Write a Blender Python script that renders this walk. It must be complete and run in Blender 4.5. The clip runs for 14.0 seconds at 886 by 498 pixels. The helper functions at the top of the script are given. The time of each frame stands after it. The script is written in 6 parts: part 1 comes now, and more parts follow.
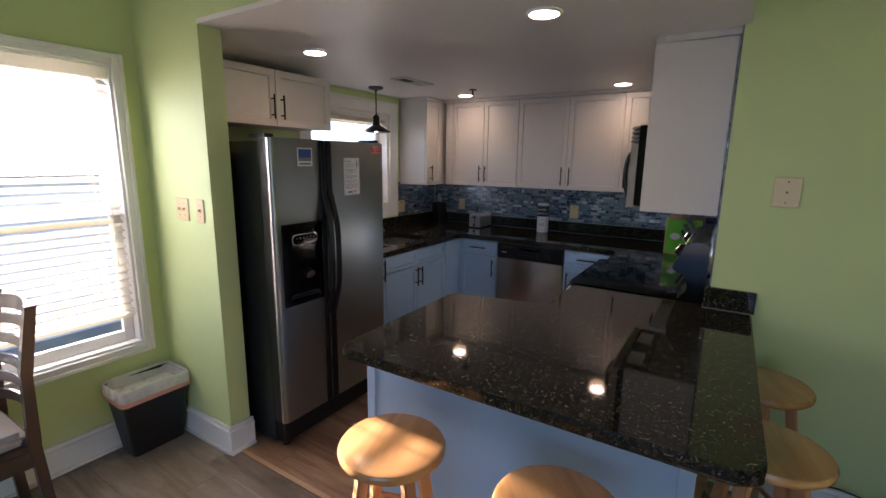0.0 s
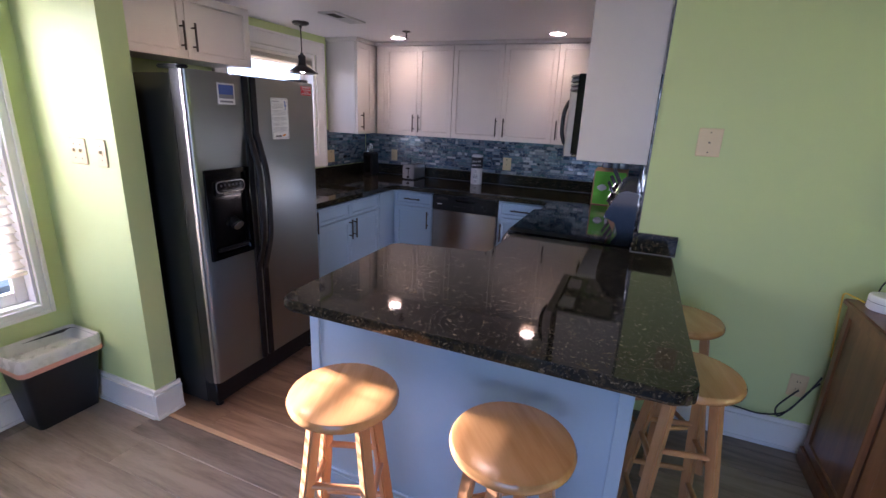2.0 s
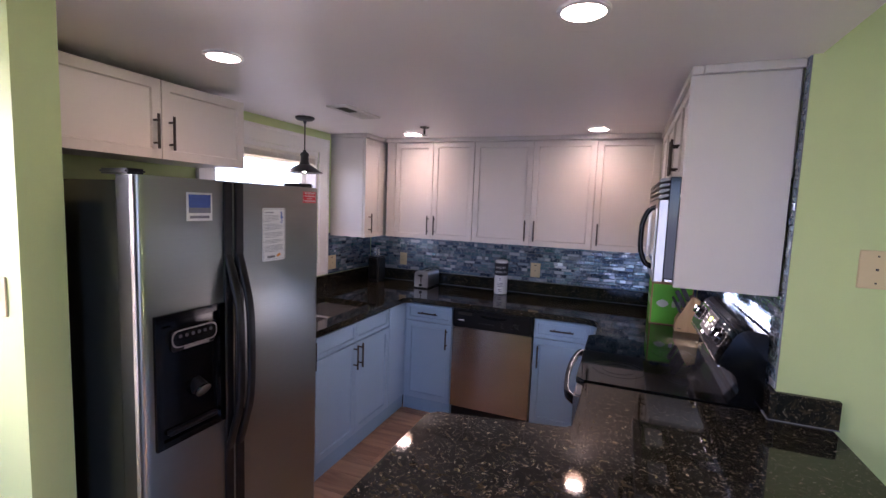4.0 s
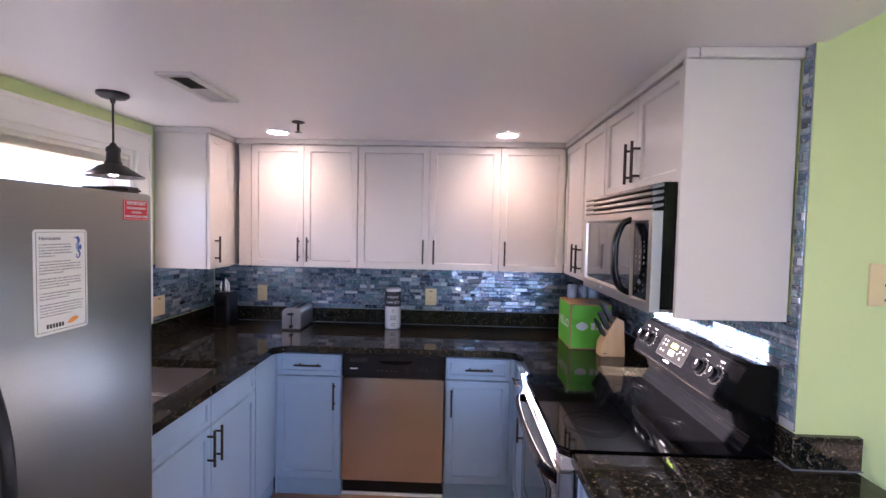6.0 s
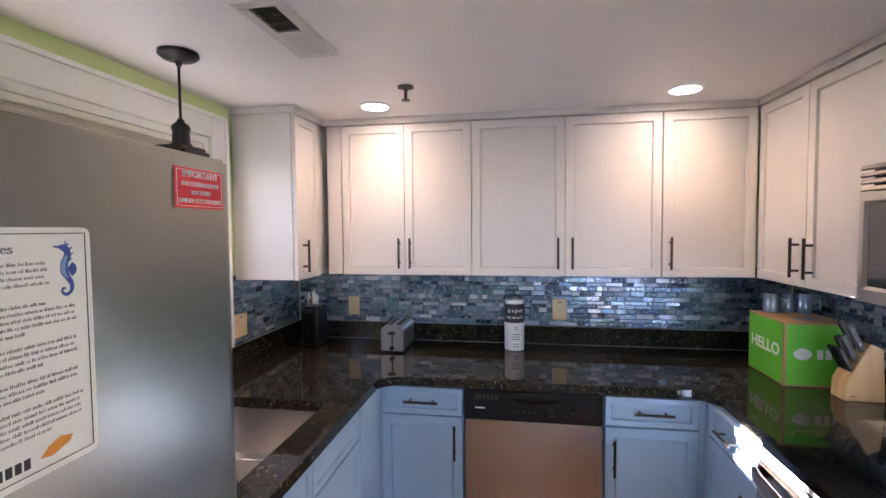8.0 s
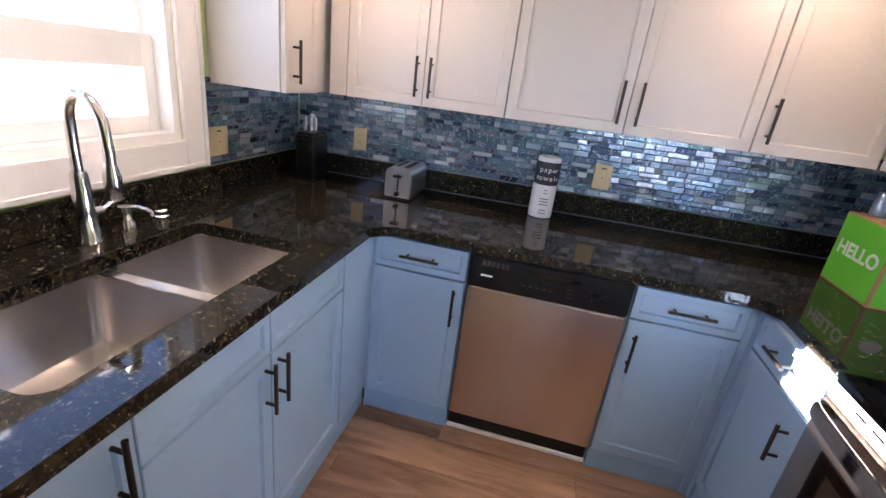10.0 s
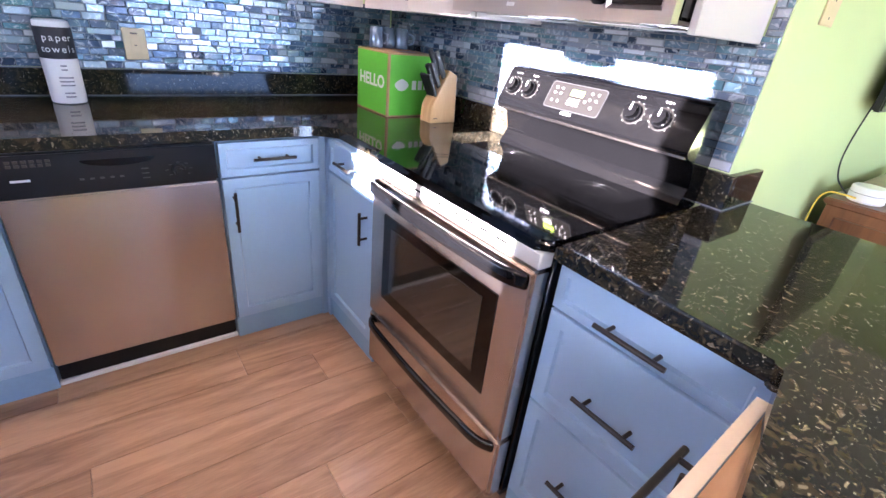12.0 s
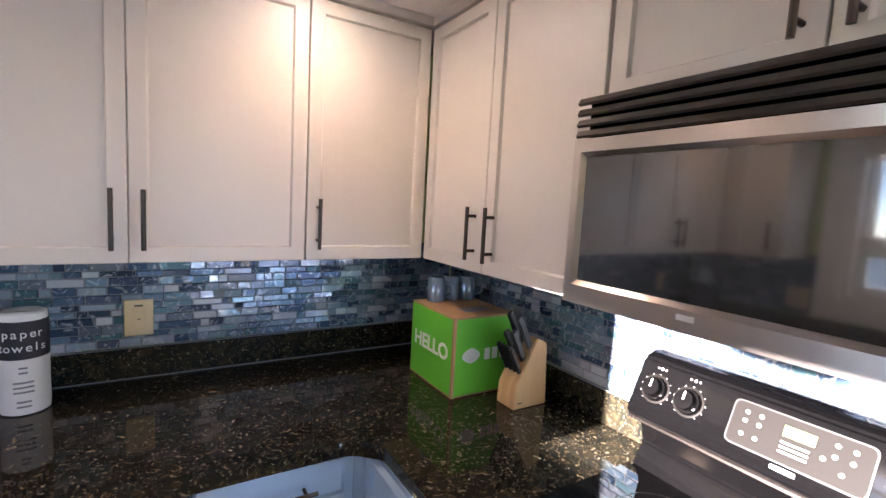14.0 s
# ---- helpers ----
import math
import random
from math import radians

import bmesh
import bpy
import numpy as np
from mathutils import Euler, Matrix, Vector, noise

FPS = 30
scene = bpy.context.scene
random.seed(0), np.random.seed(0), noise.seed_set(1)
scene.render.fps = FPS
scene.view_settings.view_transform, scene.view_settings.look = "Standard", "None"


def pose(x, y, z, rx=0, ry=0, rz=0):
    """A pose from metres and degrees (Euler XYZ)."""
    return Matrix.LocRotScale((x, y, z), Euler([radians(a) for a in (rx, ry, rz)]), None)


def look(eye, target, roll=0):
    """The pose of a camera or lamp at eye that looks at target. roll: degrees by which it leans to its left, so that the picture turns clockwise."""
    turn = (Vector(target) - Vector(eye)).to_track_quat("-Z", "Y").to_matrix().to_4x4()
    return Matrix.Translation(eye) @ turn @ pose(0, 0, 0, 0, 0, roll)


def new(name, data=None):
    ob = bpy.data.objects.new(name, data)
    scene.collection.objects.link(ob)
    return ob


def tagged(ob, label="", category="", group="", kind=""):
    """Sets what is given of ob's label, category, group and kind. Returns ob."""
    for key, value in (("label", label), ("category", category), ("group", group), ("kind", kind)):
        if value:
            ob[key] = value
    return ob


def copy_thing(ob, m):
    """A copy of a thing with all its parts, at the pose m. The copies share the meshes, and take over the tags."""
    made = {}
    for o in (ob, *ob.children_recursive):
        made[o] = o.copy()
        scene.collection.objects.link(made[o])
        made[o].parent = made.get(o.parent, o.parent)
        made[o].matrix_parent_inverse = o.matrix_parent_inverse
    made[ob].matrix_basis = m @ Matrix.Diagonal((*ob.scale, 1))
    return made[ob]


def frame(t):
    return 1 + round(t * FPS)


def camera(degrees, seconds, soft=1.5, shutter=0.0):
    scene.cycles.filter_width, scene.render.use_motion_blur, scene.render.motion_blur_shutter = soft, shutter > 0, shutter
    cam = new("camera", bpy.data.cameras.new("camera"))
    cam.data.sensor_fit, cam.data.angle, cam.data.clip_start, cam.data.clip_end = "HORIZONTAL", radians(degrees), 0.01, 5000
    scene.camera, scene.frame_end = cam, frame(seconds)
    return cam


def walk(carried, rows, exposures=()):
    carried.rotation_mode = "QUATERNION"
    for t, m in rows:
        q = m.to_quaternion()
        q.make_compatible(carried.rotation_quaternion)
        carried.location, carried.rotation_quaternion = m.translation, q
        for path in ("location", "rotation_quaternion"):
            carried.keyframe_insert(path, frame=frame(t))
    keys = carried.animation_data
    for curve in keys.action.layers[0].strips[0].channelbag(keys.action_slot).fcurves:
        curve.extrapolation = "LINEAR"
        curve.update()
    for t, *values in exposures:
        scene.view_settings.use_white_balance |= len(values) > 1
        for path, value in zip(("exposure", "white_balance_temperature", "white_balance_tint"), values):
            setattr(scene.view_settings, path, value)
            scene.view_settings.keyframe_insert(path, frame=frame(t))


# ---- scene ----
cam = camera(88.9, 14.0)
PATH = [
    (0, (0.154, -0.066, 1.598), (-0.889, 1.596, 1.211), 0.8),
    (0.5, (0.138, -0.064, 1.56), (-0.793, 1.652, 1.127), 1.4),
    (1, (0.145, -0.062, 1.554), (-0.667, 1.701, 1.069), 1.9),
    (1.5, (0.121, -0.056, 1.549), (-0.614, 1.722, 1.003), 2.3),
    (2, (0.069, -0.068, 1.547), (-0.662, 1.706, 0.982), 2.5),
    (2.5, (0.022, -0.075, 1.59), (-0.729, 1.716, 1.111), 2.3),
    (3, (-0.086, 0.061, 1.622), (-0.876, 1.88, 1.363), 2.1),
    (3.2, (-0.119, 0.146, 1.636), (-0.930, 1.960, 1.410), 2.2),
    (5.3, (-0.856, 0.907, 1.639), (-1.185, 2.877, 1.525), 1.6),
    (5.5, (-0.853, 0.949, 1.625), (-1.089, 2.933, 1.533), 1.5),
    (6, (-0.916, 1.013, 1.619), (-0.977, 3.01, 1.532), 1.2),
    (6.5, (-1.004, 1.046, 1.604), (-1.034, 3.043, 1.506), 0.8),
    (7, (-1.115, 1.172, 1.591), (-1.217, 3.167, 1.499), 0.9),
    (7.5, (-1.183, 1.397, 1.594), (-1.412, 3.382, 1.498), -0.1),
    (8, (-1.337, 1.624, 1.598), (-1.665, 3.595, 1.507), -0.5),
    (8.2, (-1.383, 1.704, 1.591), (-1.802, 3.656, 1.470), -0.7),
    (10.3, (-1.358, 2.031, 1.422), (-1.632, 3.871, 0.688), 10.3),
    (10.5, (-1.406, 2.009, 1.36), (-1.324, 3.905, 0.727), 9.1),
    (11, (-1.359, 1.947, 1.353), (-0.551, 3.628, 0.631), 8.5),
    (11.5, (-1.29, 1.887, 1.332), (-0.152, 3.33, 0.542), 7.4),
    (12, (-1.294, 1.895, 1.323), (-0.169, 3.288, 0.432), 6.2),
    (12.5, (-1.273, 1.965, 1.369), (-0.225, 3.425, 0.492), 3.8),
    (13, (-1.139, 2.1, 1.482), (-0.055, 3.726, 1.057), 5.6),
    (13.5, (-1.015, 2.284, 1.53), (0.004, 3.979, 1.232), 3.6),
    (14, (-1.011, 2.54, 1.552), (0.026, 4.239, 1.353), 3.1),
]
EXPO = [(t, s + 3.36, k, tint) for t, s, k, tint in (
    (0, -0.12, 6400, 27), (0.5, 0.02, 6250, 31), (1.0, 0.25, 6150, 33), (1.5, 0.92, 6100, 36), (2.0, 0.48, 5850, 37), (2.5, 0.08, 5850, 37), (3.0, 0.16, 6000, 42), (5.5, 1.3, 5950, 38),
    (6.5, 1.33, 5980, 37), (7.5, 1.40, 6200, 32), (8.0, 1.35, 6250, 29), (10.5, 1.6, 6350, 26), (11.0, 1.9, 6250, 24), (11.5, 2.1, 6100, 27), (12.0, 2.25, 5850, 31),
    (12.5, 2.2, 6100, 31), (13.0, 1.75, 6250, 31), (13.5, 1.3, 6350, 29), (14.0, 1.25, 6450, 27))]
walk(cam, [(t, look(eye, target, roll)) for t, eye, target, roll in PATH], EXPO)

# ---- world, sun, exposure ----
world = bpy.data.worlds.new("sky")
scene.world = world
world.use_nodes = True
_wn = world.node_tree.nodes
_sky = _wn.new("ShaderNodeTexSky")
_sky.sky_type = "NISHITA"
_sky.sun_disc = False
SUN_EL, SUN_AZ = 12.4, 0.7
_sky.sun_elevation = radians(SUN_EL)
_sky.dust_density = 0.0
_sky.air_density = 0.5
_sky.sun_rotation = radians(270 + SUN_AZ)
_wn["Background"].inputs[1].default_value = 0.05
world.node_tree.links.new(_sky.outputs[0], _wn["Background"].inputs[0])


def lamp(name, kind, m, energy, color=(1, 1, 1), **more):
    d = bpy.data.lights.new(name, kind)
    d.energy, d.color = energy, color
    for k, v in more.items():
        if k == "size":
            d.size = v
        elif k == "size_y":
            d.shape, d.size_y = "RECTANGLE", v
        elif k == "angle":
            d.angle = v
        elif k == "radius":
            d.shadow_soft_size = v
        elif k == "cone":
            d.spot_size, d.spot_blend = v, 0.8
    ob = new(name, d)
    ob.matrix_basis = m
    return ob


_sd = Vector((math.cos(radians(SUN_EL)) * math.cos(radians(SUN_AZ)), -math.cos(radians(SUN_EL)) * math.sin(radians(SUN_AZ)), -math.sin(radians(SUN_EL))))
lamp("sun", "SUN", look((-20, 3, 6), Vector((-20, 3, 6)) + _sd), 5.0, (1.0, 0.93, 0.82), angle=radians(0.6))
# sky light through the window openings
lamp("sky_window_dining", "AREA", look((-2.93, 0.56, 1.95), (-0.2, 0.30, 0.9)), 9, (0.97, 0.97, 1.0), size=1.15, size_y=1.1)
lamp("sky_window_kitchen", "AREA", look((-2.95, 3.0, 1.55), (0, 3.0, 1.2)), 0.06, (0.80, 0.90, 1.0), size=0.95, size_y=0.8)
lamp("sky_glass_door", "AREA", look((0.6, -3.55, 1.2), (0.3, 1, 1.1)), 1.5, (0.28, 0.58, 1.0), size=2.4, size_y=2.0)

# ---- materials ----
M = {}


def material(name, color, rough=0.5, metal=0.0, grain=60.0, amount=0.06, bump=0.05, big=3.0, coat=0.0, spec=0.5, stretch=(1, 1, 1), rvar=0.08):
    """A base colour with fine grain and broad wear, both in colour, gloss and relief."""
    m = bpy.data.materials.new(name)
    m.use_nodes = True
    n, l = m.node_tree.nodes, m.node_tree.links
    b = n["Principled BSDF"]
    tc = n.new("ShaderNodeTexCoord")
    mp = n.new("ShaderNodeMapping")
    mp.inputs["Scale"].default_value = stretch
    l.new(tc.outputs["Object"], mp.inputs[0])
    fine, broad = n.new("ShaderNodeTexNoise"), n.new("ShaderNodeTexNoise")
    fine.inputs["Scale"].default_value, fine.inputs["Detail"].default_value = grain, 4
    broad.inputs["Scale"].default_value, broad.inputs["Detail"].default_value = big, 3
    l.new(mp.outputs[0], fine.inputs["Vector"])
    l.new(mp.outputs[0], broad.inputs["Vector"])
    mix = n.new("ShaderNodeMath")
    mix.operation = "MULTIPLY_ADD"
    mix.inputs[1].default_value = 0.6
    l.new(broad.outputs["Fac"], mix.inputs[0])
    half = n.new("ShaderNodeMath")
    half.operation, half.inputs[1].default_value = "MULTIPLY", 0.4
    l.new(fine.outputs["Fac"], half.inputs[0])
    l.new(half.outputs[0], mix.inputs[2])
    ramp = n.new("ShaderNodeValToRGB")
    e = ramp.color_ramp.elements
    e[0].position, e[1].position = 0.3, 0.7
    e[0].color = tuple(max(c * (1 - amount), 0) for c in color) + (1,)
    e[1].color = tuple(min(c * (1 + amount), 1) for c in color) + (1,)
    l.new(mix.outputs[0], ramp.inputs[0])
    l.new(ramp.outputs[0], b.inputs["Base Color"])
    rr = n.new("ShaderNodeMapRange")
    rr.inputs["To Min"].default_value, rr.inputs["To Max"].default_value = max(rough - rvar, 0.02), min(rough + rvar, 1)
    l.new(mix.outputs[0], rr.inputs["Value"])
    l.new(rr.outputs[0], b.inputs["Roughness"])
    b.inputs["Metallic"].default_value = metal
    b.inputs["Coat Weight"].default_value = coat
    b.inputs["Coat Roughness"].default_value = 0.08
    b.inputs["Specular IOR Level"].default_value = spec
    if bump:
        bp = n.new("ShaderNodeBump")
        bp.inputs["Strength"].default_value, bp.inputs["Distance"].default_value = bump, 0.002
        l.new(fine.outputs["Fac"], bp.inputs["Height"])
        l.new(bp.outputs[0], b.inputs["Normal"])
    M[name] = m
    return m


def glow(name, color, strength):
    m = bpy.data.materials.new(name)
    m.use_nodes = True
    b = m.node_tree.nodes["Principled BSDF"]
    b.inputs["Base Color"].default_value = (*color, 1)
    b.inputs["Emission Color"].default_value = (*color, 1)
    b.inputs["Emission Strength"].default_value = strength
    M[name] = m


def granite():
    m = material("granite", (0.012, 0.012, 0.010), 0.05, grain=30, bump=0.0, coat=0.0, spec=0.34, rvar=0.015)
    n, l = m.node_tree.nodes, m.node_tree.links
    b = n["Principled BSDF"]
    tc = n.new("ShaderNodeTexCoord")
    warp = n.new("ShaderNodeTexNoise")
    warp.inputs["Scale"].default_value = 25
    add = n.new("ShaderNodeMixRGB")
    add.blend_type, add.inputs[0].default_value = "ADD", 0.06
    l.new(tc.outputs["Object"], add.inputs[1])
    l.new(tc.outputs["Object"], warp.inputs["Vector"])
    l.new(warp.outputs["Color"], add.inputs[2])
    prev = None
    for scale, lo, hi, col in ((9, 0.50, 0.78, (0.022, 0.019, 0.012)), (38, 0.52, 0.66, (0.034, 0.026, 0.015)), (85, 0.57, 0.69, (0.060, 0.048, 0.029)), (70, 0.645, 0.70, (0.17, 0.14, 0.092)), (140, 0.675, 0.72, (0.26, 0.235, 0.18))):
        nz = n.new("ShaderNodeTexNoise")
        nz.inputs["Scale"].default_value, nz.inputs["Detail"].default_value, nz.inputs["Roughness"].default_value = scale, 2, 0.5
        l.new(add.outputs[0], nz.inputs["Vector"])
        r = n.new("ShaderNodeMapRange")
        r.inputs["From Min"].default_value, r.inputs["From Max"].default_value = lo, hi
        l.new(nz.outputs["Fac"], r.inputs["Value"])
        mx = n.new("ShaderNodeMixRGB")
        l.new(r.outputs[0], mx.inputs[0])
        if prev:
            l.new(prev.outputs[0], mx.inputs[1])
        else:
            mx.inputs[1].default_value = (0.010, 0.011, 0.009, 1)
        mx.inputs[2].default_value = (*col, 1)
        prev = mx
    l.new(prev.outputs[0], b.inputs["Base Color"])


def wood(name, dark, light, rough, scale=1.0, coat=0.0, random_fac=0.25, along="X"):
    """Wood with grain along one axis of the object; each piece a shade of its own."""
    m = bpy.data.materials.new(name)
    m.use_nodes = True
    n, l = m.node_tree.nodes, m.node_tree.links
    b = n["Principled BSDF"]
    tc, mp, oi = n.new("ShaderNodeTexCoord"), n.new("ShaderNodeMapping"), n.new("ShaderNodeObjectInfo")
    s = {"X": (0.12, 1, 1), "Y": (1, 0.12, 1), "Z": (1, 1, 0.12)}[along]
    mp.inputs["Scale"].default_value = tuple(v * scale for v in s)
    off = n.new("ShaderNodeVectorMath")
    off.operation = "SCALE"
    off.inputs[0].default_value = (31, 17, 9)
    l.new(oi.outputs["Random"], off.inputs["Scale"])
    sm = n.new("ShaderNodeVectorMath")
    l.new(tc.outputs["Object"], sm.inputs[0])
    l.new(off.outputs[0], sm.inputs[1])
    l.new(sm.outputs[0], mp.inputs[0])
    a, c = n.new("ShaderNodeTexNoise"), n.new("ShaderNodeTexNoise")
    a.inputs["Scale"].default_value, a.inputs["Detail"].default_value, a.inputs["Distortion"].default_value = 13, 6, 1.4
    c.inputs["Scale"].default_value, c.inputs["Detail"].default_value = 160, 3
    l.new(mp.outputs[0], a.inputs["Vector"])
    l.new(mp.outputs[0], c.inputs["Vector"])
    w = n.new("ShaderNodeMath")
    w.operation, w.inputs[1].default_value = "MULTIPLY_ADD", 0.25
    l.new(c.outputs["Fac"], w.inputs[0])
    l.new(a.outputs["Fac"], w.inputs[2])
    w2 = n.new("ShaderNodeMath")
    w2.operation, w2.inputs[1].default_value = "MULTIPLY_ADD", random_fac
    l.new(oi.outputs["Random"], w2.inputs[0])
    l.new(w.outputs[0], w2.inputs[2])
    r = n.new("ShaderNodeValToRGB")
    e = r.color_ramp.elements
    e[0].position, e[1].position = 0.42, 0.88
    e[0].color, e[1].color = (*dark, 1), (*light, 1)
    l.new(w2.outputs[0], r.inputs[0])
    l.new(r.outputs[0], b.inputs["Base Color"])
    b.inputs["Roughness"].default_value = rough
    b.inputs["Coat Weight"].default_value = coat
    b.inputs["Coat Roughness"].default_value = 0.12
    bp = n.new("ShaderNodeBump")
    bp.inputs["Strength"].default_value, bp.inputs["Distance"].default_value = 0.15, 0.001
    l.new(w.outputs[0], bp.inputs["Height"])
    l.new(bp.outputs[0], b.inputs["Normal"])
    M[name] = m


def glass_tile(name, per_object):
    m = bpy.data.materials.new(name)
    m.use_nodes = True
    n, l = m.node_tree.nodes, m.node_tree.links
    b = n["Principled BSDF"]
    if per_object:
        rnd = n.new("ShaderNodeObjectInfo").outputs["Random"]
    else:
        rnd = n.new("ShaderNodeNewGeometry").outputs["Random Per Island"]
    r = n.new("ShaderNodeValToRGB")
    r.color_ramp.interpolation = "LINEAR"
    cols = [(0.0, (0.02, 0.04, 0.075)), (0.18, (0.07, 0.13, 0.22)), (0.34, (0.20, 0.31, 0.40)), (0.48, (0.06, 0.17, 0.20)), (0.62, (0.38, 0.48, 0.55)), (0.78, (0.05, 0.08, 0.15)), (1.0, (0.74, 0.78, 0.84))]
    e = r.color_ramp.elements
    e[0].position, e[0].color = cols[0][0], (*cols[0][1], 1)
    e[1].position, e[1].color = cols[-1][0], (*cols[-1][1], 1)
    for p, c in cols[1:-1]:
        e.new(p).color = (*c, 1)
    l.new(rnd, r.inputs[0])
    tc, nz = n.new("ShaderNodeTexCoord"), n.new("ShaderNodeTexNoise")
    geo = n.new("ShaderNodeNewGeometry")
    nz.inputs["Scale"].default_value, nz.inputs["Detail"].default_value, nz.inputs["Distortion"].default_value = 17, 3, 4.0
    l.new(geo.outputs["Position"], nz.inputs["Vector"])
    mr = n.new("ShaderNodeMapRange")
    mr.inputs["From Min"].default_value, mr.inputs["From Max"].default_value = 0.54, 0.64
    mr.inputs["To Max"].default_value = 0.55
    l.new(nz.outputs["Fac"], mr.inputs["Value"])
    mx = n.new("ShaderNodeMixRGB")
    l.new(mr.outputs[0], mx.inputs[0])
    l.new(r.outputs[0], mx.inputs[1])
    mx.inputs[2].default_value = (0.66, 0.70, 0.74, 1)
    l.new(mx.outputs[0], b.inputs["Base Color"])
    b.inputs["Metallic"].default_value = 0.35
    b.inputs["Roughness"].default_value = 0.17
    b.inputs["Coat Weight"].default_value = 0.6
    b.inputs["Coat Roughness"].default_value = 0.04
    bp = n.new("ShaderNodeBump")
    bp.inputs["Strength"].default_value, bp.inputs["Distance"].default_value = 0.35, 0.004
    l.new(nz.outputs["Fac"], bp.inputs["Height"])
    l.new(bp.outputs[0], b.inputs["Normal"])
    M[name] = m


def clear_glass(name):
    """A thin clear pane: most light goes straight through, a little is mirrored."""
    m = bpy.data.materials.new(name)
    m.use_nodes = True
    n, l = m.node_tree.nodes, m.node_tree.links
    n.remove(n["Principled BSDF"])
    clear, mirror, mx = n.new("ShaderNodeBsdfTransparent"), n.new("ShaderNodeBsdfGlossy"), n.new("ShaderNodeMixShader")
    clear.inputs[0].default_value = (0.93, 0.95, 0.94, 1)
    mirror.inputs["Roughness"].default_value = 0.02
    mx.inputs[0].default_value = 0.06
    l.new(clear.outputs[0], mx.inputs[1])
    l.new(mirror.outputs[0], mx.inputs[2])
    l.new(mx.outputs[0], n["Material Output"].inputs["Surface"])
    M[name] = m


material("wall_green", (0.56, 0.665, 0.31), 0.6, grain=220, amount=0.03, bump=0.12, big=1.2)
material("ceiling_white", (0.80, 0.765, 0.755), 0.42, grain=160, amount=0.02, bump=0.1, big=2.0)
material("trim_white", (0.80, 0.79, 0.77), 0.35, grain=90, amount=0.03, bump=0.05)
material("cabinet_white", (0.585, 0.555, 0.515), 0.38, grain=120, amount=0.02, bump=0.04)
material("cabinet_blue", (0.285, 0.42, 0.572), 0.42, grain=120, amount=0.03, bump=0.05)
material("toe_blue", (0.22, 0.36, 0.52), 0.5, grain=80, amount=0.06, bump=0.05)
material("steel", (0.56, 0.50, 0.455), 0.25, 1.0, grain=260, amount=0.06, bump=0.0, stretch=(0.03, 0.03, 1), rvar=0.05)
material("fridge_steel", (0.31, 0.32, 0.30), 0.30, 1.0, grain=300, amount=0.04, bump=0.02, stretch=(1, 0.03, 1), rvar=0.03)
material("micro_steel", (0.52, 0.48, 0.45), 0.30, 1.0, grain=420, amount=0.02, bump=0.0, stretch=(0.02, 0.02, 1), rvar=0.015)
material("strip_steel", (0.62, 0.60, 0.57), 0.48, 0.4, grain=260, amount=0.04, bump=0.0, stretch=(1, 0.03, 1), rvar=0.04)
material("fridge_side", (0.018, 0.019, 0.018), 0.32, grain=220, amount=0.08, bump=0.06)
material("bright_steel", (0.70, 0.68, 0.65), 0.18, 1.0, grain=200, amount=0.04, bump=0.01)
material("sink_steel", (0.68, 0.66, 0.64), 0.24, 1.0, grain=40, amount=0.01, bump=0.0, rvar=0.01)
material("toaster_steel", (0.60, 0.59, 0.585), 0.30, 0.9, grain=300, amount=0.05, bump=0.02)
material("black_plastic", (0.005, 0.005, 0.0055), 0.3, grain=150, amount=0.15, bump=0.0, spec=0.4)
material("print_grey", (0.06, 0.06, 0.06), 0.5, grain=60, amount=0.05, bump=0.0)
material("black_enamel", (0.0018, 0.0018, 0.002), 0.10, grain=100, amount=0.2, bump=0.0, coat=0.0, spec=0.4, rvar=0.03)
material("ceramic_glass", (0.002, 0.002, 0.0022), 0.05, grain=100, amount=0.2, bump=0.0, coat=0.0, rvar=0.02)
material("ring_grey", (0.0045, 0.0045, 0.0045), 0.2, grain=100, amount=0.2, bump=0.0)
material("oven_glass", (0.035, 0.028, 0.02), 0.05, grain=10, amount=0.3, bump=0.0, coat=0.6, rvar=0.02)
material("micro_glass", (0.13, 0.13, 0.13), 0.05, 0.75, grain=10, amount=0.2, bump=0.0, coat=0.6, rvar=0.02)
material("handle_dark", (0.055, 0.045, 0.038), 0.32, 0.85, grain=150, amount=0.1, bump=0.02)
material("bronze_dark", (0.03, 0.027, 0.025), 0.4, 0.6, grain=100, amount=0.15, bump=0.05)
material("almond_plastic", (0.66, 0.53, 0.30), 0.35, grain=60, amount=0.03, bump=0.0)
material("raw_edge_pale", (0.66, 0.56, 0.44), 0.7, grain=120, amount=0.06, bump=0.1)
material("slot_dark", (0.05, 0.04, 0.03), 0.5, grain=60, amount=0.1, bump=0.0)
material("plastic_white", (0.78, 0.78, 0.77), 0.4, grain=60, amount=0.03, bump=0.0)
material("paper_white", (0.76, 0.76, 0.75), 0.75, grain=120, amount=0.03, bump=0.1)
material("ink_black", (0.02, 0.02, 0.025), 0.6, grain=60, amount=0.05, bump=0.0)
material("ink_grey", (0.22, 0.22, 0.25), 0.7, grain=200, amount=0.2, bump=0.0)
material("ink_sky", (0.22, 0.36, 0.62), 0.6, grain=60, amount=0.1, bump=0.0)
material("ink_blue", (0.05, 0.10, 0.36), 0.6, grain=60, amount=0.2, bump=0.0)
material("ink_orange", (0.80, 0.30, 0.04), 0.6, grain=60, amount=0.2, bump=0.0)
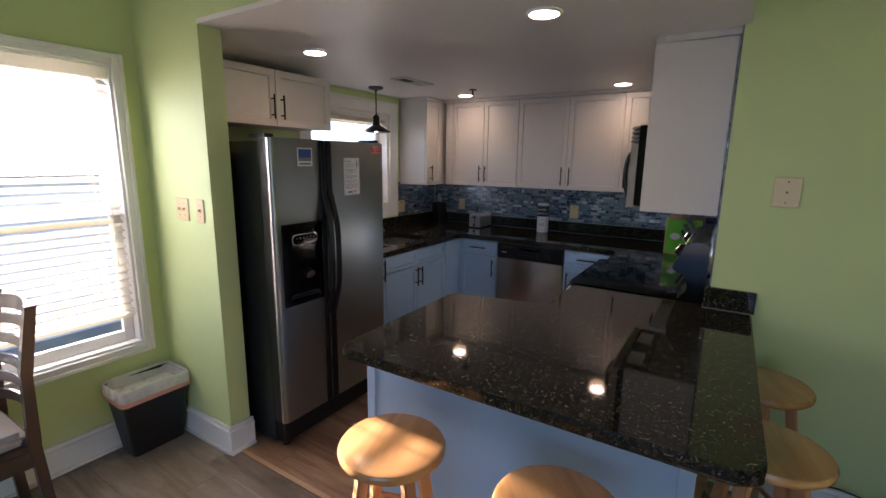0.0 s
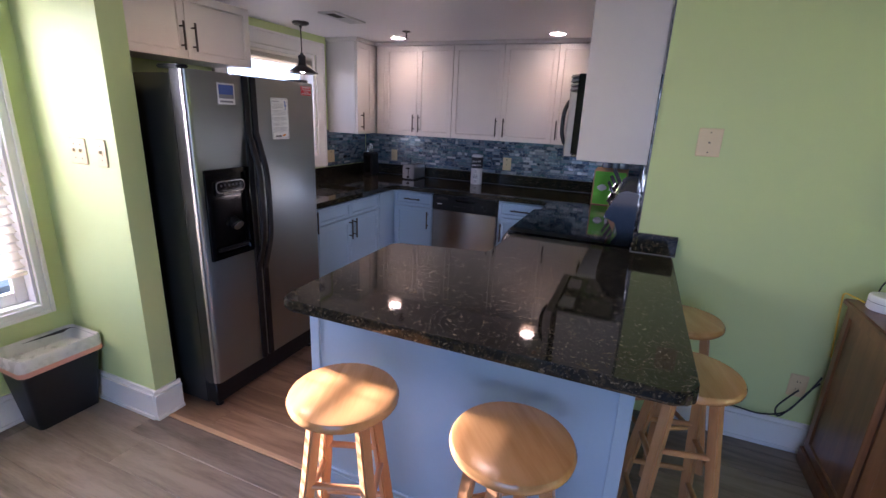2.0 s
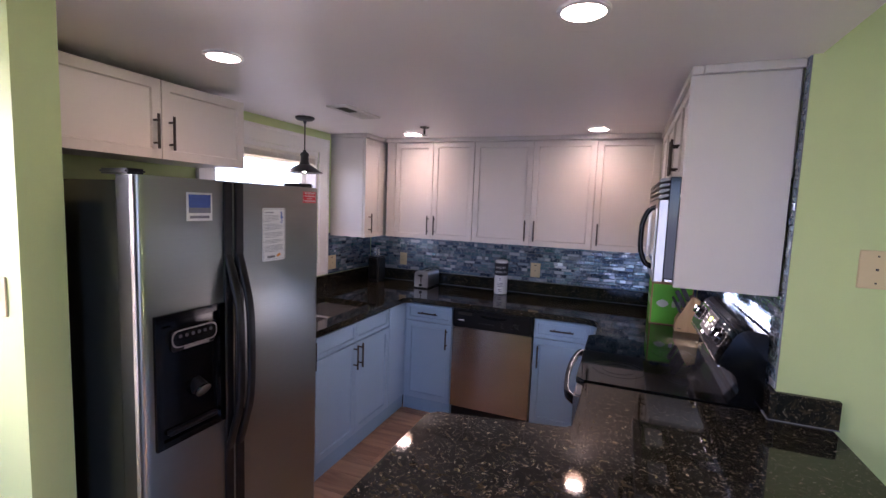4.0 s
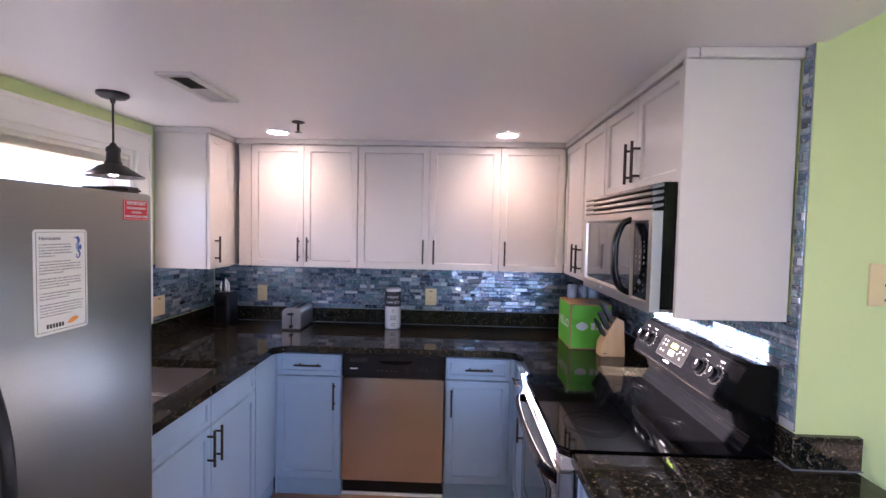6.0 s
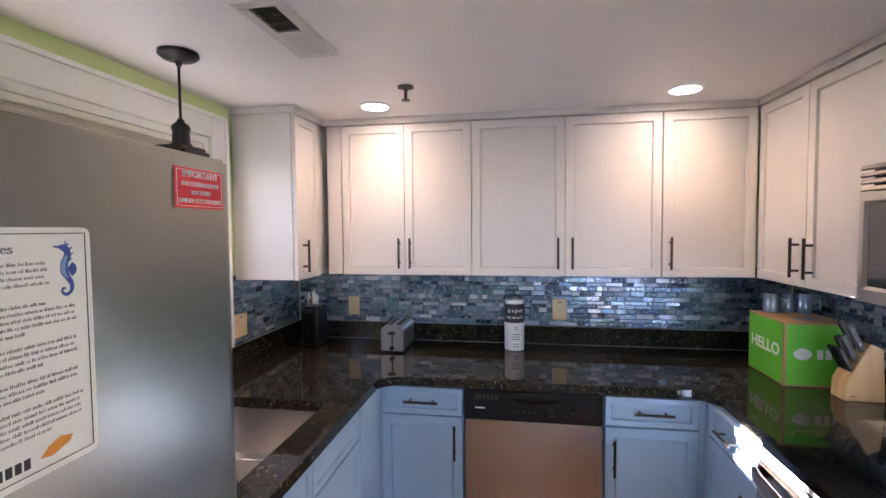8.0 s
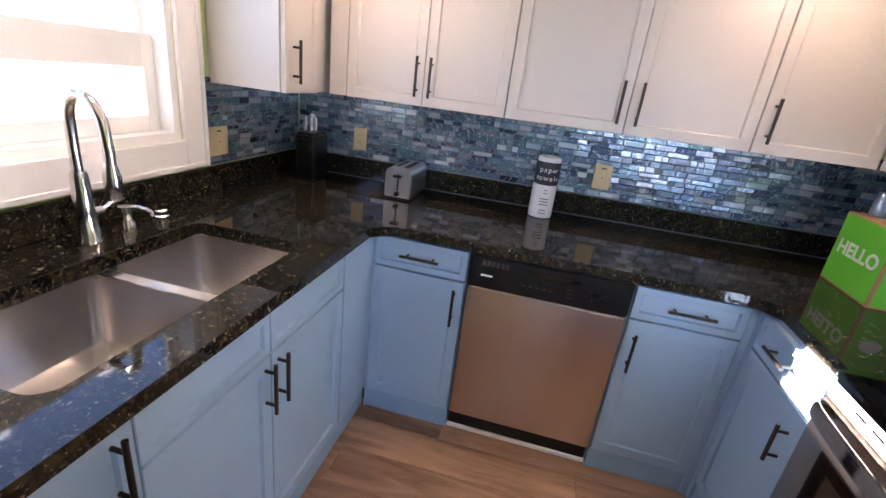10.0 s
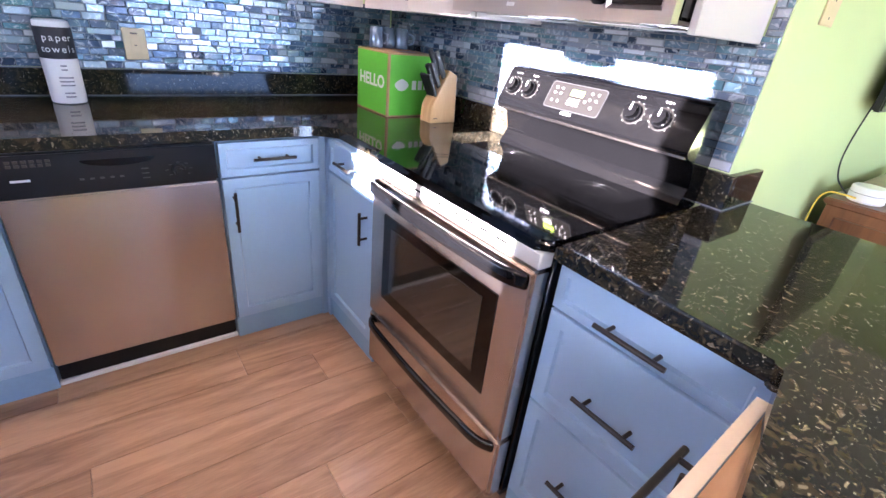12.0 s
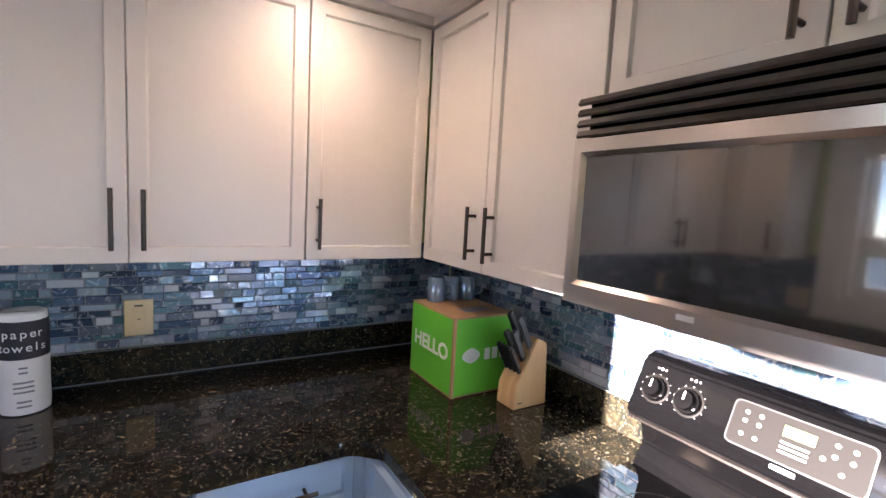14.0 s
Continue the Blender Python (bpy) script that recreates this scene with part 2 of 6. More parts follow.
material("sticker_red", (0.66, 0.04, 0.05), 0.45, grain=60, amount=0.05, bump=0.0)
material("box_green", (0.12, 0.56, 0.035), 0.6, grain=90, amount=0.06, bump=0.08)
material("cardboard", (0.40, 0.24, 0.12), 0.8, grain=140, amount=0.1, bump=0.15)
material("print_white", (0.78, 0.82, 0.76), 0.6, grain=90, amount=0.04, bump=0.0)
material("bin_black", (0.010, 0.010, 0.011), 0.35, grain=200, amount=0.2, bump=0.1)
material("bag_film", (0.62, 0.62, 0.60), 0.28, grain=30, amount=0.1, bump=0.6, big=9)
material("bag_band", (0.72, 0.34, 0.26), 0.4, grain=30, amount=0.15, bump=0.4)
material("cushion_grey", (0.42, 0.38, 0.36), 0.9, grain=260, amount=0.12, bump=0.3)
material("grout", (0.16, 0.18, 0.20), 0.8, grain=160, amount=0.1, bump=0.1)
material("floor_gap", (0.03, 0.022, 0.018), 0.8, grain=60, amount=0.2, bump=0.0)
material("blind_white", (0.80, 0.78, 0.72), 0.45, grain=60, amount=0.03, bump=0.03)
material("cable_black", (0.012, 0.012, 0.012), 0.5, grain=60, amount=0.1, bump=0.0)
material("cable_yellow", (0.75, 0.50, 0.06), 0.5, grain=60, amount=0.1, bump=0.0)
material("ground_sand", (0.30, 0.29, 0.27), 0.9, grain=8, amount=0.25, bump=0.3, big=0.3)
material("siding_blue", (0.55, 0.62, 0.74), 0.7, grain=20, amount=0.1, bump=0.1, big=0.5)
material("roof_grey", (0.12, 0.12, 0.13), 0.8, grain=20, amount=0.2, bump=0.3)
material("vent_dark", (0.10, 0.095, 0.07), 0.6, grain=60, amount=0.1, bump=0.0)
material("vent_white", (0.62, 0.60, 0.56), 0.5, grain=60, amount=0.05, bump=0.0)
material("display_green", (0.25, 0.42, 0.04), 0.4, grain=60, amount=0.05, bump=0.0)
material("print_pale", (0.24, 0.24, 0.23), 0.5, grain=60, amount=0.05, bump=0.0)
material("keypad_black", (0.006, 0.006, 0.007), 0.07, grain=14, amount=0.2, bump=0.06, big=9, rvar=0.03)
material("louvre_steel", (0.16, 0.145, 0.13), 0.34, 0.9, grain=300, amount=0.06, bump=0.0, stretch=(1, 0.03, 1), rvar=0.04)
material("console_grey", (0.0065, 0.006, 0.0055), 0.5, 0.0, grain=200, amount=0.06, bump=0.02, spec=0.06)
material("panel_grey", (0.007, 0.0068, 0.0065), 0.14, 0.0, grain=60, amount=0.05, bump=0.0)
material("tumbler_glass", (0.20, 0.26, 0.34), 0.08, 0.3, grain=60, amount=0.1, bump=0.0, coat=0.6)
for _n in ("steel", "micro_steel"):
    _t = M[_n].node_tree
    _tg = _t.nodes.new("ShaderNodeTangent")
    _tg.direction_type, _tg.axis = "RADIAL", "Z"
    _t.links.new(_tg.outputs[0], _t.nodes["Principled BSDF"].inputs["Tangent"])
    _t.nodes["Principled BSDF"].inputs["Anisotropic"].default_value = 0.8
    _t.nodes["Principled BSDF"].inputs["Anisotropic Rotation"].default_value = 0.25
_t = M["blind_white"].node_tree
_tr, _mx = _t.nodes.new("ShaderNodeBsdfTranslucent"), _t.nodes.new("ShaderNodeMixShader")
_tr.inputs[0].default_value = (0.85, 0.80, 0.70, 1)
_mx.inputs[0].default_value = 0.35
_t.links.new(_t.nodes["Principled BSDF"].outputs[0], _mx.inputs[1])
_t.links.new(_tr.outputs[0], _mx.inputs[2])
_t.links.new(_mx.outputs[0], _t.nodes["Material Output"].inputs["Surface"])
granite()
wood("plank_kitchen", (0.17, 0.085, 0.042), (0.42, 0.255, 0.15), 0.42, 1.0, 0.15, 0.16)
wood("plank_dining", (0.115, 0.086, 0.062), (0.33, 0.265, 0.21), 0.40, 1.0, 0.15, 0.2)
wood("stool_wood", (0.40, 0.185, 0.062), (0.56, 0.30, 0.125), 0.25, 0.8, 0.5, 0.1, "Y")
wood("stool_leg", (0.40, 0.18, 0.072), (0.54, 0.285, 0.135), 0.3, 0.8, 0.4, 0.1, "Z")
wood("block_wood", (0.50, 0.29, 0.12), (0.68, 0.44, 0.22), 0.45, 1.0, 0.1, 0.1, "Z")
wood("sideboard_wood", (0.10, 0.035, 0.014), (0.22, 0.09, 0.035), 0.35, 0.7, 0.3, 0.1, "Z")
wood("chair_wood", (0.04, 0.022, 0.015), (0.09, 0.05, 0.035), 0.35, 0.7, 0.2, 0.1, "Z")
wood("raw_board", (0.44, 0.25, 0.13), (0.62, 0.40, 0.24), 0.6, 0.8, 0.0, 0.1, "X")
glass_tile("tile_piece", True)
glass_tile("tile_rest", False)
clear_glass("window_glass")
glow("lamp_warm", (1.0, 0.82, 0.62), 4.1)
glow("bulb_warm", (1.0, 0.92, 0.82), 4)

# ---- building helpers ----


def box(bm, x0, x1, y0, y1, z0, z1, bevel=0.0, seg=1):
    vs = [bm.verts.new((x, y, z)) for x in (x0, x1) for y in (y0, y1) for z in (z0, z1)]
    fs = [bm.faces.new([vs[i] for i in q]) for q in ((0, 1, 3, 2), (4, 6, 7, 5), (0, 4, 5, 1), (2, 3, 7, 6), (0, 2, 6, 4), (1, 5, 7, 3))]
    if bevel:
        es = list({e for f in fs for e in f.edges})
        bmesh.ops.bevel(bm, geom=es, offset=bevel, segments=seg, affect="EDGES", clamp_overlap=True)
    return bm


def rod(bm, p, q, r, r2=None, seg=14):
    p, q = Vector(p), Vector(q)
    m = Matrix.Translation((p + q) / 2) @ (q - p).to_track_quat("Z", "Y").to_matrix().to_4x4()
    bmesh.ops.create_cone(bm, cap_ends=True, segments=seg, radius1=r, radius2=r if r2 is None else r2, depth=(q - p).length, matrix=m)
    return bm


def tube(bm, pts, r, seg=8):
    """A round tube along points, made smooth by a Catmull-Rom walk."""
    P = [Vector(p) for p in pts]
    Q = [2 * P[0] - P[1]] + P + [2 * P[-1] - P[-2]]
    path = []
    for i in range(1, len(Q) - 2):
        a, b, c, d = Q[i - 1:i + 3]
        for k in range(6):
            t = k / 6
            path.append(0.5 * (2 * b + (c - a) * t + (2 * a - 5 * b + 4 * c - d) * t * t + (3 * b - a - 3 * c + d) * t ** 3))
    path.append(P[-1])
    rings, up = [], Vector((0.13, 0.27, 0.95))
    for i, p in enumerate(path):
        d = (path[min(i + 1, len(path) - 1)] - path[max(i - 1, 0)]).normalized()
        s = d.cross(up).normalized()
        u = s.cross(d)
        rings.append([bm.verts.new(p + r * (math.cos(2 * math.pi * k / seg) * s + math.sin(2 * math.pi * k / seg) * u)) for k in range(seg)])
    for a, b in zip(rings, rings[1:]):
        for k in range(seg):
            bm.faces.new((a[k], a[(k + 1) % seg], b[(k + 1) % seg], b[k]))
    bm.faces.new(rings[0][::-1])
    bm.faces.new(rings[-1])
    return bm


def ribbon(bm, pts, wide, hw, ht):
    """A flat bar with rounded edges swept along points; wide is the direction of its width."""
    P = [Vector(p) for p in pts]
    Q = [2 * P[0] - P[1]] + P + [2 * P[-1] - P[-2]]
    path = []
    for i in range(1, len(Q) - 2):
        a, b, c, d = Q[i - 1:i + 3]
        for k in range(7):
            t = k / 7
            path.append(0.5 * (2 * b + (c - a) * t + (2 * a - 5 * b + 4 * c - d) * t * t + (3 * b - a - 3 * c + d) * t ** 3))
    path.append(P[-1])
    w, rings = Vector(wide).normalized(), []
    for i, p in enumerate(path):
        d = (path[min(i + 1, len(path) - 1)] - path[max(i - 1, 0)]).normalized()
        n = d.cross(w).normalized()
        ring = []
        for k in range(14):
            c, s = math.cos(2 * math.pi * k / 14), math.sin(2 * math.pi * k / 14)
            ring.append(bm.verts.new(p + w * hw * math.copysign(abs(c) ** 0.55, c) + n * ht * math.copysign(abs(s) ** 0.7, s)))
        rings.append(ring)
    for a, b in zip(rings, rings[1:]):
        for k in range(14):
            bm.faces.new((a[k], a[(k + 1) % 14], b[(k + 1) % 14], b[k]))
    bm.faces.new(rings[0][::-1])
    bm.faces.new(rings[-1])
    return bm


def lathe(bm, profile, c=(0, 0, 0), seg=28, caps=True):
    rings = []
    for r, z in profile:
        rings.append([bm.verts.new((c[0] + r * math.cos(2 * math.pi * k / seg), c[1] + r * math.sin(2 * math.pi * k / seg), c[2] + z)) for k in range(seg)])
    for a, b in zip(rings, rings[1:]):
        for k in range(seg):
            bm.faces.new((a[k], a[(k + 1) % seg], b[(k + 1) % seg], b[k]))
    if caps:
        bm.faces.new(rings[0][::-1])
        bm.faces.new(rings[-1])
    return bm


def slab(bm, outline, z0, z1, bevel=0.0, seg=2):
    lo = [bm.verts.new((x, y, z0)) for x, y in outline]
    hi = [bm.verts.new((x, y, z1)) for x, y in outline]
    n = len(outline)
    fs = [bm.faces.new(lo[::-1]), bm.faces.new(hi)]
    for i in range(n):
        bm.faces.new((lo[i], lo[(i + 1) % n], hi[(i + 1) % n], hi[i]))
    if bevel:
        bmesh.ops.bevel(bm, geom=list(fs[0].edges) + list(fs[1].edges), offset=bevel, segments=seg, affect="EDGES", clamp_overlap=True)
    return bm


def rounded(points, radii, n=5):
    """An outline with its corners rounded."""
    out, k = [], len(points)
    for i, (p, r) in enumerate(zip(points, radii)):
        p, a, b = Vector(p), Vector(points[i - 1]), Vector(points[(i + 1) % k])
        if not r:
            out.append(tuple(p))
            continue
        u, v = (a - p).normalized() * r, (b - p).normalized() * r
        for j in range(n + 1):
            t = j / n
            out.append(tuple((1 - t) ** 2 * (p + u) + 2 * t * (1 - t) * p + t * t * (p + v)))
    return out


def base_of(ob):
    while ob.parent:
        ob = ob.parent
    return ob.location


def finish(bm, name, mat, origin=(0, 0, 0), smooth=40):
    bmesh.ops.recalc_face_normals(bm, faces=bm.faces)
    bmesh.ops.translate(bm, verts=bm.verts, vec=-Vector(origin))
    me = bpy.data.meshes.new(name)
    bm.to_mesh(me)
    bm.free()
    me.materials.append(M[mat])
    if smooth:
        me.shade_smooth()
        me.set_sharp_from_angle(angle=radians(smooth))
    return me


def part(name, bm, mat, parent, label=""):
    ob = new(name, finish(bm, name, mat, base_of(parent)))
    ob.parent = parent
    return tagged(ob, label)


def thing(name, at, label, category, group="", kind=""):
    ob = new(name)
    ob.location = at
    ob.empty_display_size = 0.05
    return tagged(ob, label, category, group, kind)


def solid(name, bm, mat, label, category, at=(0, 0, 0), group="", kind=""):
    """A thing of one mesh."""
    ob = new(name, finish(bm, name, mat, at))
    ob.location = at
    return tagged(ob, label, category, group, kind)


def B():
    return bmesh.new()


def words(name, text, size, m, mat, parent, align="CENTER", depth=0.0006, squeeze=1.0, bold=0.0):
    """Raised lettering as a mesh; m places it in the world."""
    cu = bpy.data.curves.new(name, "FONT")
    cu.body, cu.size, cu.extrude, cu.align_x, cu.align_y = text, size, depth, align, "CENTER"
    cu.offset = bold
    tmp = bpy.data.objects.new(name, cu)
    scene.collection.objects.link(tmp)
    bpy.context.view_layer.update()
    me = bpy.data.meshes.new_from_object(tmp.evaluated_get(bpy.context.evaluated_depsgraph_get()))
    bpy.data.objects.remove(tmp)
    me.transform(Matrix.Translation(-Vector(base_of(parent))) @ m @ Matrix.Diagonal((squeeze, 1, 1, 1)))
    me.materials.clear()
    me.materials.append(M[mat])
    ob = new(name, me)
    ob.parent = parent
    return ob


# facing: (across, out) unit vectors of a front; up is z
FACE = {"-y": ((1, 0, 0), (0, -1, 0)), "+x": ((0, 1, 0), (1, 0, 0)), "-x": ((0, -1, 0), (-1, 0, 0)), "+y": ((-1, 0, 0), (0, 1, 0))}


def panel(facing, a0, a1, z0, z1, at, rail=0.06, thick=0.02, sink=0.009):
    """A shaker front in a plane: a0..a1 is its stretch on the world axis, at the front plane's place."""
    U, N = (Vector(v) for v in FACE[facing])
    bm = B()
    ax = 0 if abs(U.x) else 1
    lo, hi = min(a0, a1), max(a0, a1)
    if ax == 0:
        y0, y1 = (at, at + thick) if N.y < 0 else (at - thick, at)
        box(bm, lo, hi, y0, y1, z0, z1)
    else:
        x0, x1 = (at - thick, at) if N.x > 0 else (at, at + thick)
        box(bm, x0, x1, lo, hi, z0, z1)
    bm.normal_update()
    bmesh.ops.recalc_face_normals(bm, faces=bm.faces)
    f = max(bm.faces, key=lambda q: q.normal.dot(N))
    if rail and min(hi - lo, z1 - z0) > 2.4 * rail:
        bmesh.ops.inset_region(bm, faces=[f], thickness=rail, depth=0)
        bmesh.ops.inset_region(bm, faces=[f], thickness=0.007, depth=-sink)
    es = [e for e in bm.edges if all(abs((v.co - Vector(f.calc_center_median())).dot(N)) < sink + 1e-4 and abs((v.co - Vector(f.calc_center_median())).dot(N) - sink) < 1e-4 for v in e.verts) and e.is_manifold and e.calc_face_angle(0) > 1.2]
    if es:
        bmesh.ops.bevel(bm, geom=es, offset=0.002, segments=1, affect="EDGES", clamp_overlap=True)
    return bm


def pull(facing, a, z, at, length=0.16, upright=True):
    """A bar handle with two posts, its middle at a, z, on a front plane."""
    U, N = (Vector(v) for v in FACE[facing])
    ax = Vector((1, 0, 0)) if abs(U.x) else Vector((0, 1, 0))
    c = ax * a + Vector((0, 0, z)) + (Vector((0, at, 0)) if abs(U.x) else Vector((at, 0, 0)))
    d = Vector((0, 0, 1)) if upright else ax
    bm = B()
    rod(bm, c + N * 0.032 - d * length / 2, c + N * 0.032 + d * length / 2, 0.006, seg=12)
    for s in (-1, 1):
        rod(bm, c + d * s * length * 0.33, c + N * 0.032 + d * s * length * 0.33, 0.005, seg=10)
    return bm


def front(parent, name, facing, a0, a1, z0, z1, at, mat, handle=None, rail=0.06):
    d = part(name, panel(facing, a0, a1, z0, z1, at, rail), mat, parent)
    if handle:
        part("handle", pull(facing, handle[0], handle[1], at, handle[2], handle[3]), "handle_dark", d, "dark bronze bar handle")
    return d


# ---- the large structure ----
XL, XD, XR, YB, YG, YS = -2.73, -2.57, 0.13, 4.33, 2.40, 1.205   # kitchen and dining left walls, stove wall, back wall, green wall, stub wall
ZC, ZD = 2.192, 2.65                                                # kitchen and dining ceilings
COUNTER = 0.915
KW = (2.49, 3.50, 1.14, 2.02)   # kitchen window opening: y, y, z, z
DW = (0.16, 1.078, 0.56, 2.05)   # dining window opening


def wall_with_hole(name, x0, x1, y0, y1, z1, hole, label):
    bm = B()
    a, b, c, d = hole
    box(bm, x0, x1, y0, a, 0, z1)
    box(bm, x0, x1, b, y1, 0, z1)
    box(bm, x0, x1, a, b, 0, c)
    box(bm, x0, x1, a, b, d, z1)
    return solid(name, bm, "wall_green", label, "wall", kind="structure")


wall_with_hole("wall_west_kitchen", XL - 0.14, XL, 1.32, YB + 0.14, ZD, KW, "lime green painted kitchen wall with window")
wall_with_hole("wall_west_dining", XD - 0.14, XD, -3.4, YS, ZD, DW, "lime green painted dining wall with window")
solid("wall_stub", box(B(), XL - 0.14, -1.985, YS, 1.32, 0, ZD), "wall_green", "lime green wall stub beside the refrigerator", "wall", kind="structure")
solid("wall_north", box(B(), XL - 0.14, XR + 0.12, YB, YB + 0.14, 0, ZD), "wall_green", "kitchen back wall behind the cabinets", "wall", kind="structure")
solid("wall_east_kitchen", box(B(), XR, XR + 0.12, YG + 0.12, YB, 0, ZD), "wall_green", "kitchen side wall behind the stove", "wall", kind="structure")
solid("wall_green_north", box(B(), XR, 3.6, YG, YG + 0.12, 0, ZD), "wall_green", "plain lime green dining wall", "wall", kind="structure")
solid("wall_east", box(B(), 3.6, 3.72, -3.4, YG + 0.12, 0, ZD), "wall_green", "plain lime green end wall", "wall", kind="structure")
_bm = B()
box(_bm, XD - 0.14, -0.7, -3.52, -3.4, 0, ZD)
box(_bm, 1.9, 3.72, -3.52, -3.4, 0, ZD)
box(_bm, -0.7, 1.9, -3.52, -3.4, 2.15, ZD)
solid("wall_south", _bm, "wall_green", "lime green wall with a wide glass door opening", "wall", kind="structure")
solid("ceiling_dining", box(B(), XD - 0.14, 3.72, -3.52, YG + 0.12, ZD, ZD + 0.1), "ceiling_white", "white painted dining ceiling", "ceiling", kind="structure")
_bm = B()
slab(_bm, [(XL + 0.001, YB - 0.001), (XL + 0.001, 1.321), (-1.984, 1.321), (-1.984, YS - 0.002), (0.155, YS - 0.002), (0.155, YG - 0.001), (XR - 0.001, YG - 0.001), (XR - 0.001, YB - 0.001)], ZC, ZC + 0.02)
solid("ceiling", _bm, "ceiling_white", "low white painted kitchen ceiling", "ceiling", kind="structure")
solid("header_front", box(B(), -1.985, 0.152, YS, 1.30, ZC + 0.021, ZD), "wall_green", "lime green header above the kitchen opening", "wall", kind="structure")
solid("header_side", box(B(), 0.05, 0.152, 1.30, YG, ZC + 0.021, ZD), "wall_green", "lime green header beside the kitchen opening", "wall", kind="structure")
solid("floor_slab", box(B(), XL - 0.14, 3.72, -3.52, YB + 0.14, -0.12, -0.006), "floor_gap", "dark floor base under the planks", "floor", kind="structure")

# baseboards
def baseboard(name, x0, x1, y0, y1, out):
    """A tall moulded baseboard: a plank, a bead and a shoe."""
    bm = B()
    dx, dy = out
    def run(t, z0, z1):
        box(bm, min(x0, x0 + dx * t) if dx else x0, max(x1, x1 + dx * t) if dx else x1, min(y0, y0 + dy * t) if dy else y0, max(y1, y1 + dy * t) if dy else y1, z0, z1, 0.002)
    run(0.018, 0.0, 0.135)
    run(0.026, 0.002, 0.022)
    run(0.012, 0.135, 0.165)
    run(0.022, 0.128, 0.142)
    return solid(name, bm, "trim_white", "white painted tall moulded baseboard", "baseboard", kind="structure")


baseboard("baseboard_west", XD, XD, -3.4, YS - 0.03, (1, 0))
baseboard("baseboard_stub", XD, -1.985, YS, YS, (0, -1))
baseboard("baseboard_stub_end", -1.985, -1.985, YS - 0.018, 1.335, (1, 0))
baseboard("baseboard_north", 0.32, 3.6, YG, YG, (0, -1))


# windows
def window(name, x, y0, y1, z0, z1, casing, label, j=0.03, mid=None, half=0.02, low_rail=0.045, up_rail=0.06):
    """Casing, jamb, two sashes and panes in a wall whose room face is at x."""
    w = thing(name, (x, (y0 + y1) / 2, z0), label, "window", kind="structure")
    bm = B()
    c = casing
    box(bm, x, x + 0.02, y1, y1 + c, z0 - c, z1 + c, 0.003)
    box(bm, x, x + 0.02, y0 - c, y0, z0 - c, z1 + c, 0.003)
    box(bm, x, x + 0.02, y0, y1, z1, z1 + c, 0.003)
    box(bm, x, x + 0.02, y0, y1, z0 - c, z0, 0.003)
    for a, b in ((y1 + c - 0.02, y1 + c), (y0 - c, y0 - c + 0.02)):
        box(bm, x + 0.02, x + 0.03, a, b, z0 - c, z1 + c, 0.003)
    box(bm, x + 0.02, x + 0.03, y0 - c + 0.02, y1 + c - 0.02, z1 + c - 0.02, z1 + c, 0.003)
    box(bm, x + 0.02, x + 0.03, y0 - c + 0.02, y1 + c - 0.02, z0 - c, z0 - c + 0.02, 0.003)
    part("casing", bm, "trim_white", w)
    bm = B()
    for a, b in ((y0, y0 + j), (y1 - j, y1)):
        box(bm, x - 0.138, x - 0.001, a, b, z0, z1)
    box(bm, x - 0.138, x - 0.001, y0 + j, y1 - j, z1 - j, z1)
    box(bm, x - 0.138, x - 0.001, y0 + j, y1 - j, z0, z0 + j)
    part("jamb", bm, "trim_white", w)
    mid = (z0 + z1) / 2 if mid is None else mid
    for k, (a, b, xx) in enumerate(((z0 + j, mid + half, x - 0.075), (mid - half, z1 - j, x - 0.11))):
        bm = B()
        box(bm, xx - 0.015, xx + 0.015, y0 + j, y0 + j + 0.05, a, b, 0.003)
        box(bm, xx - 0.015, xx + 0.015, y1 - j - 0.05, y1 - j, a, b, 0.003)
        box(bm, xx - 0.015, xx + 0.015, y0 + j + 0.05, y1 - j - 0.05, a, a + (up_rail if k else 0.06), 0.003)
        box(bm, xx - 0.015, xx + 0.015, y0 + j + 0.05, y1 - j - 0.05, b - (0.045 if k else low_rail), b, 0.003)
        s = part("window_frame", bm, "trim_white", w)
        g = part("pane", box(B(), xx - 0.003, xx + 0.003, y0 + j + 0.05, y1 - j - 0.05, a + (up_rail if k else 0.06), b - (0.045 if k else low_rail)), "window_glass", s)
        g.visible_shadow = False
    return w


window("window_1", XD, *DW, 0.05, "white framed double hung dining window with blinds", 0.012)
window("window_2", XL, *KW, 0.11, "white framed double hung window above the sink", 0.03, 1.445, 0.055, 0.11, 0.11)


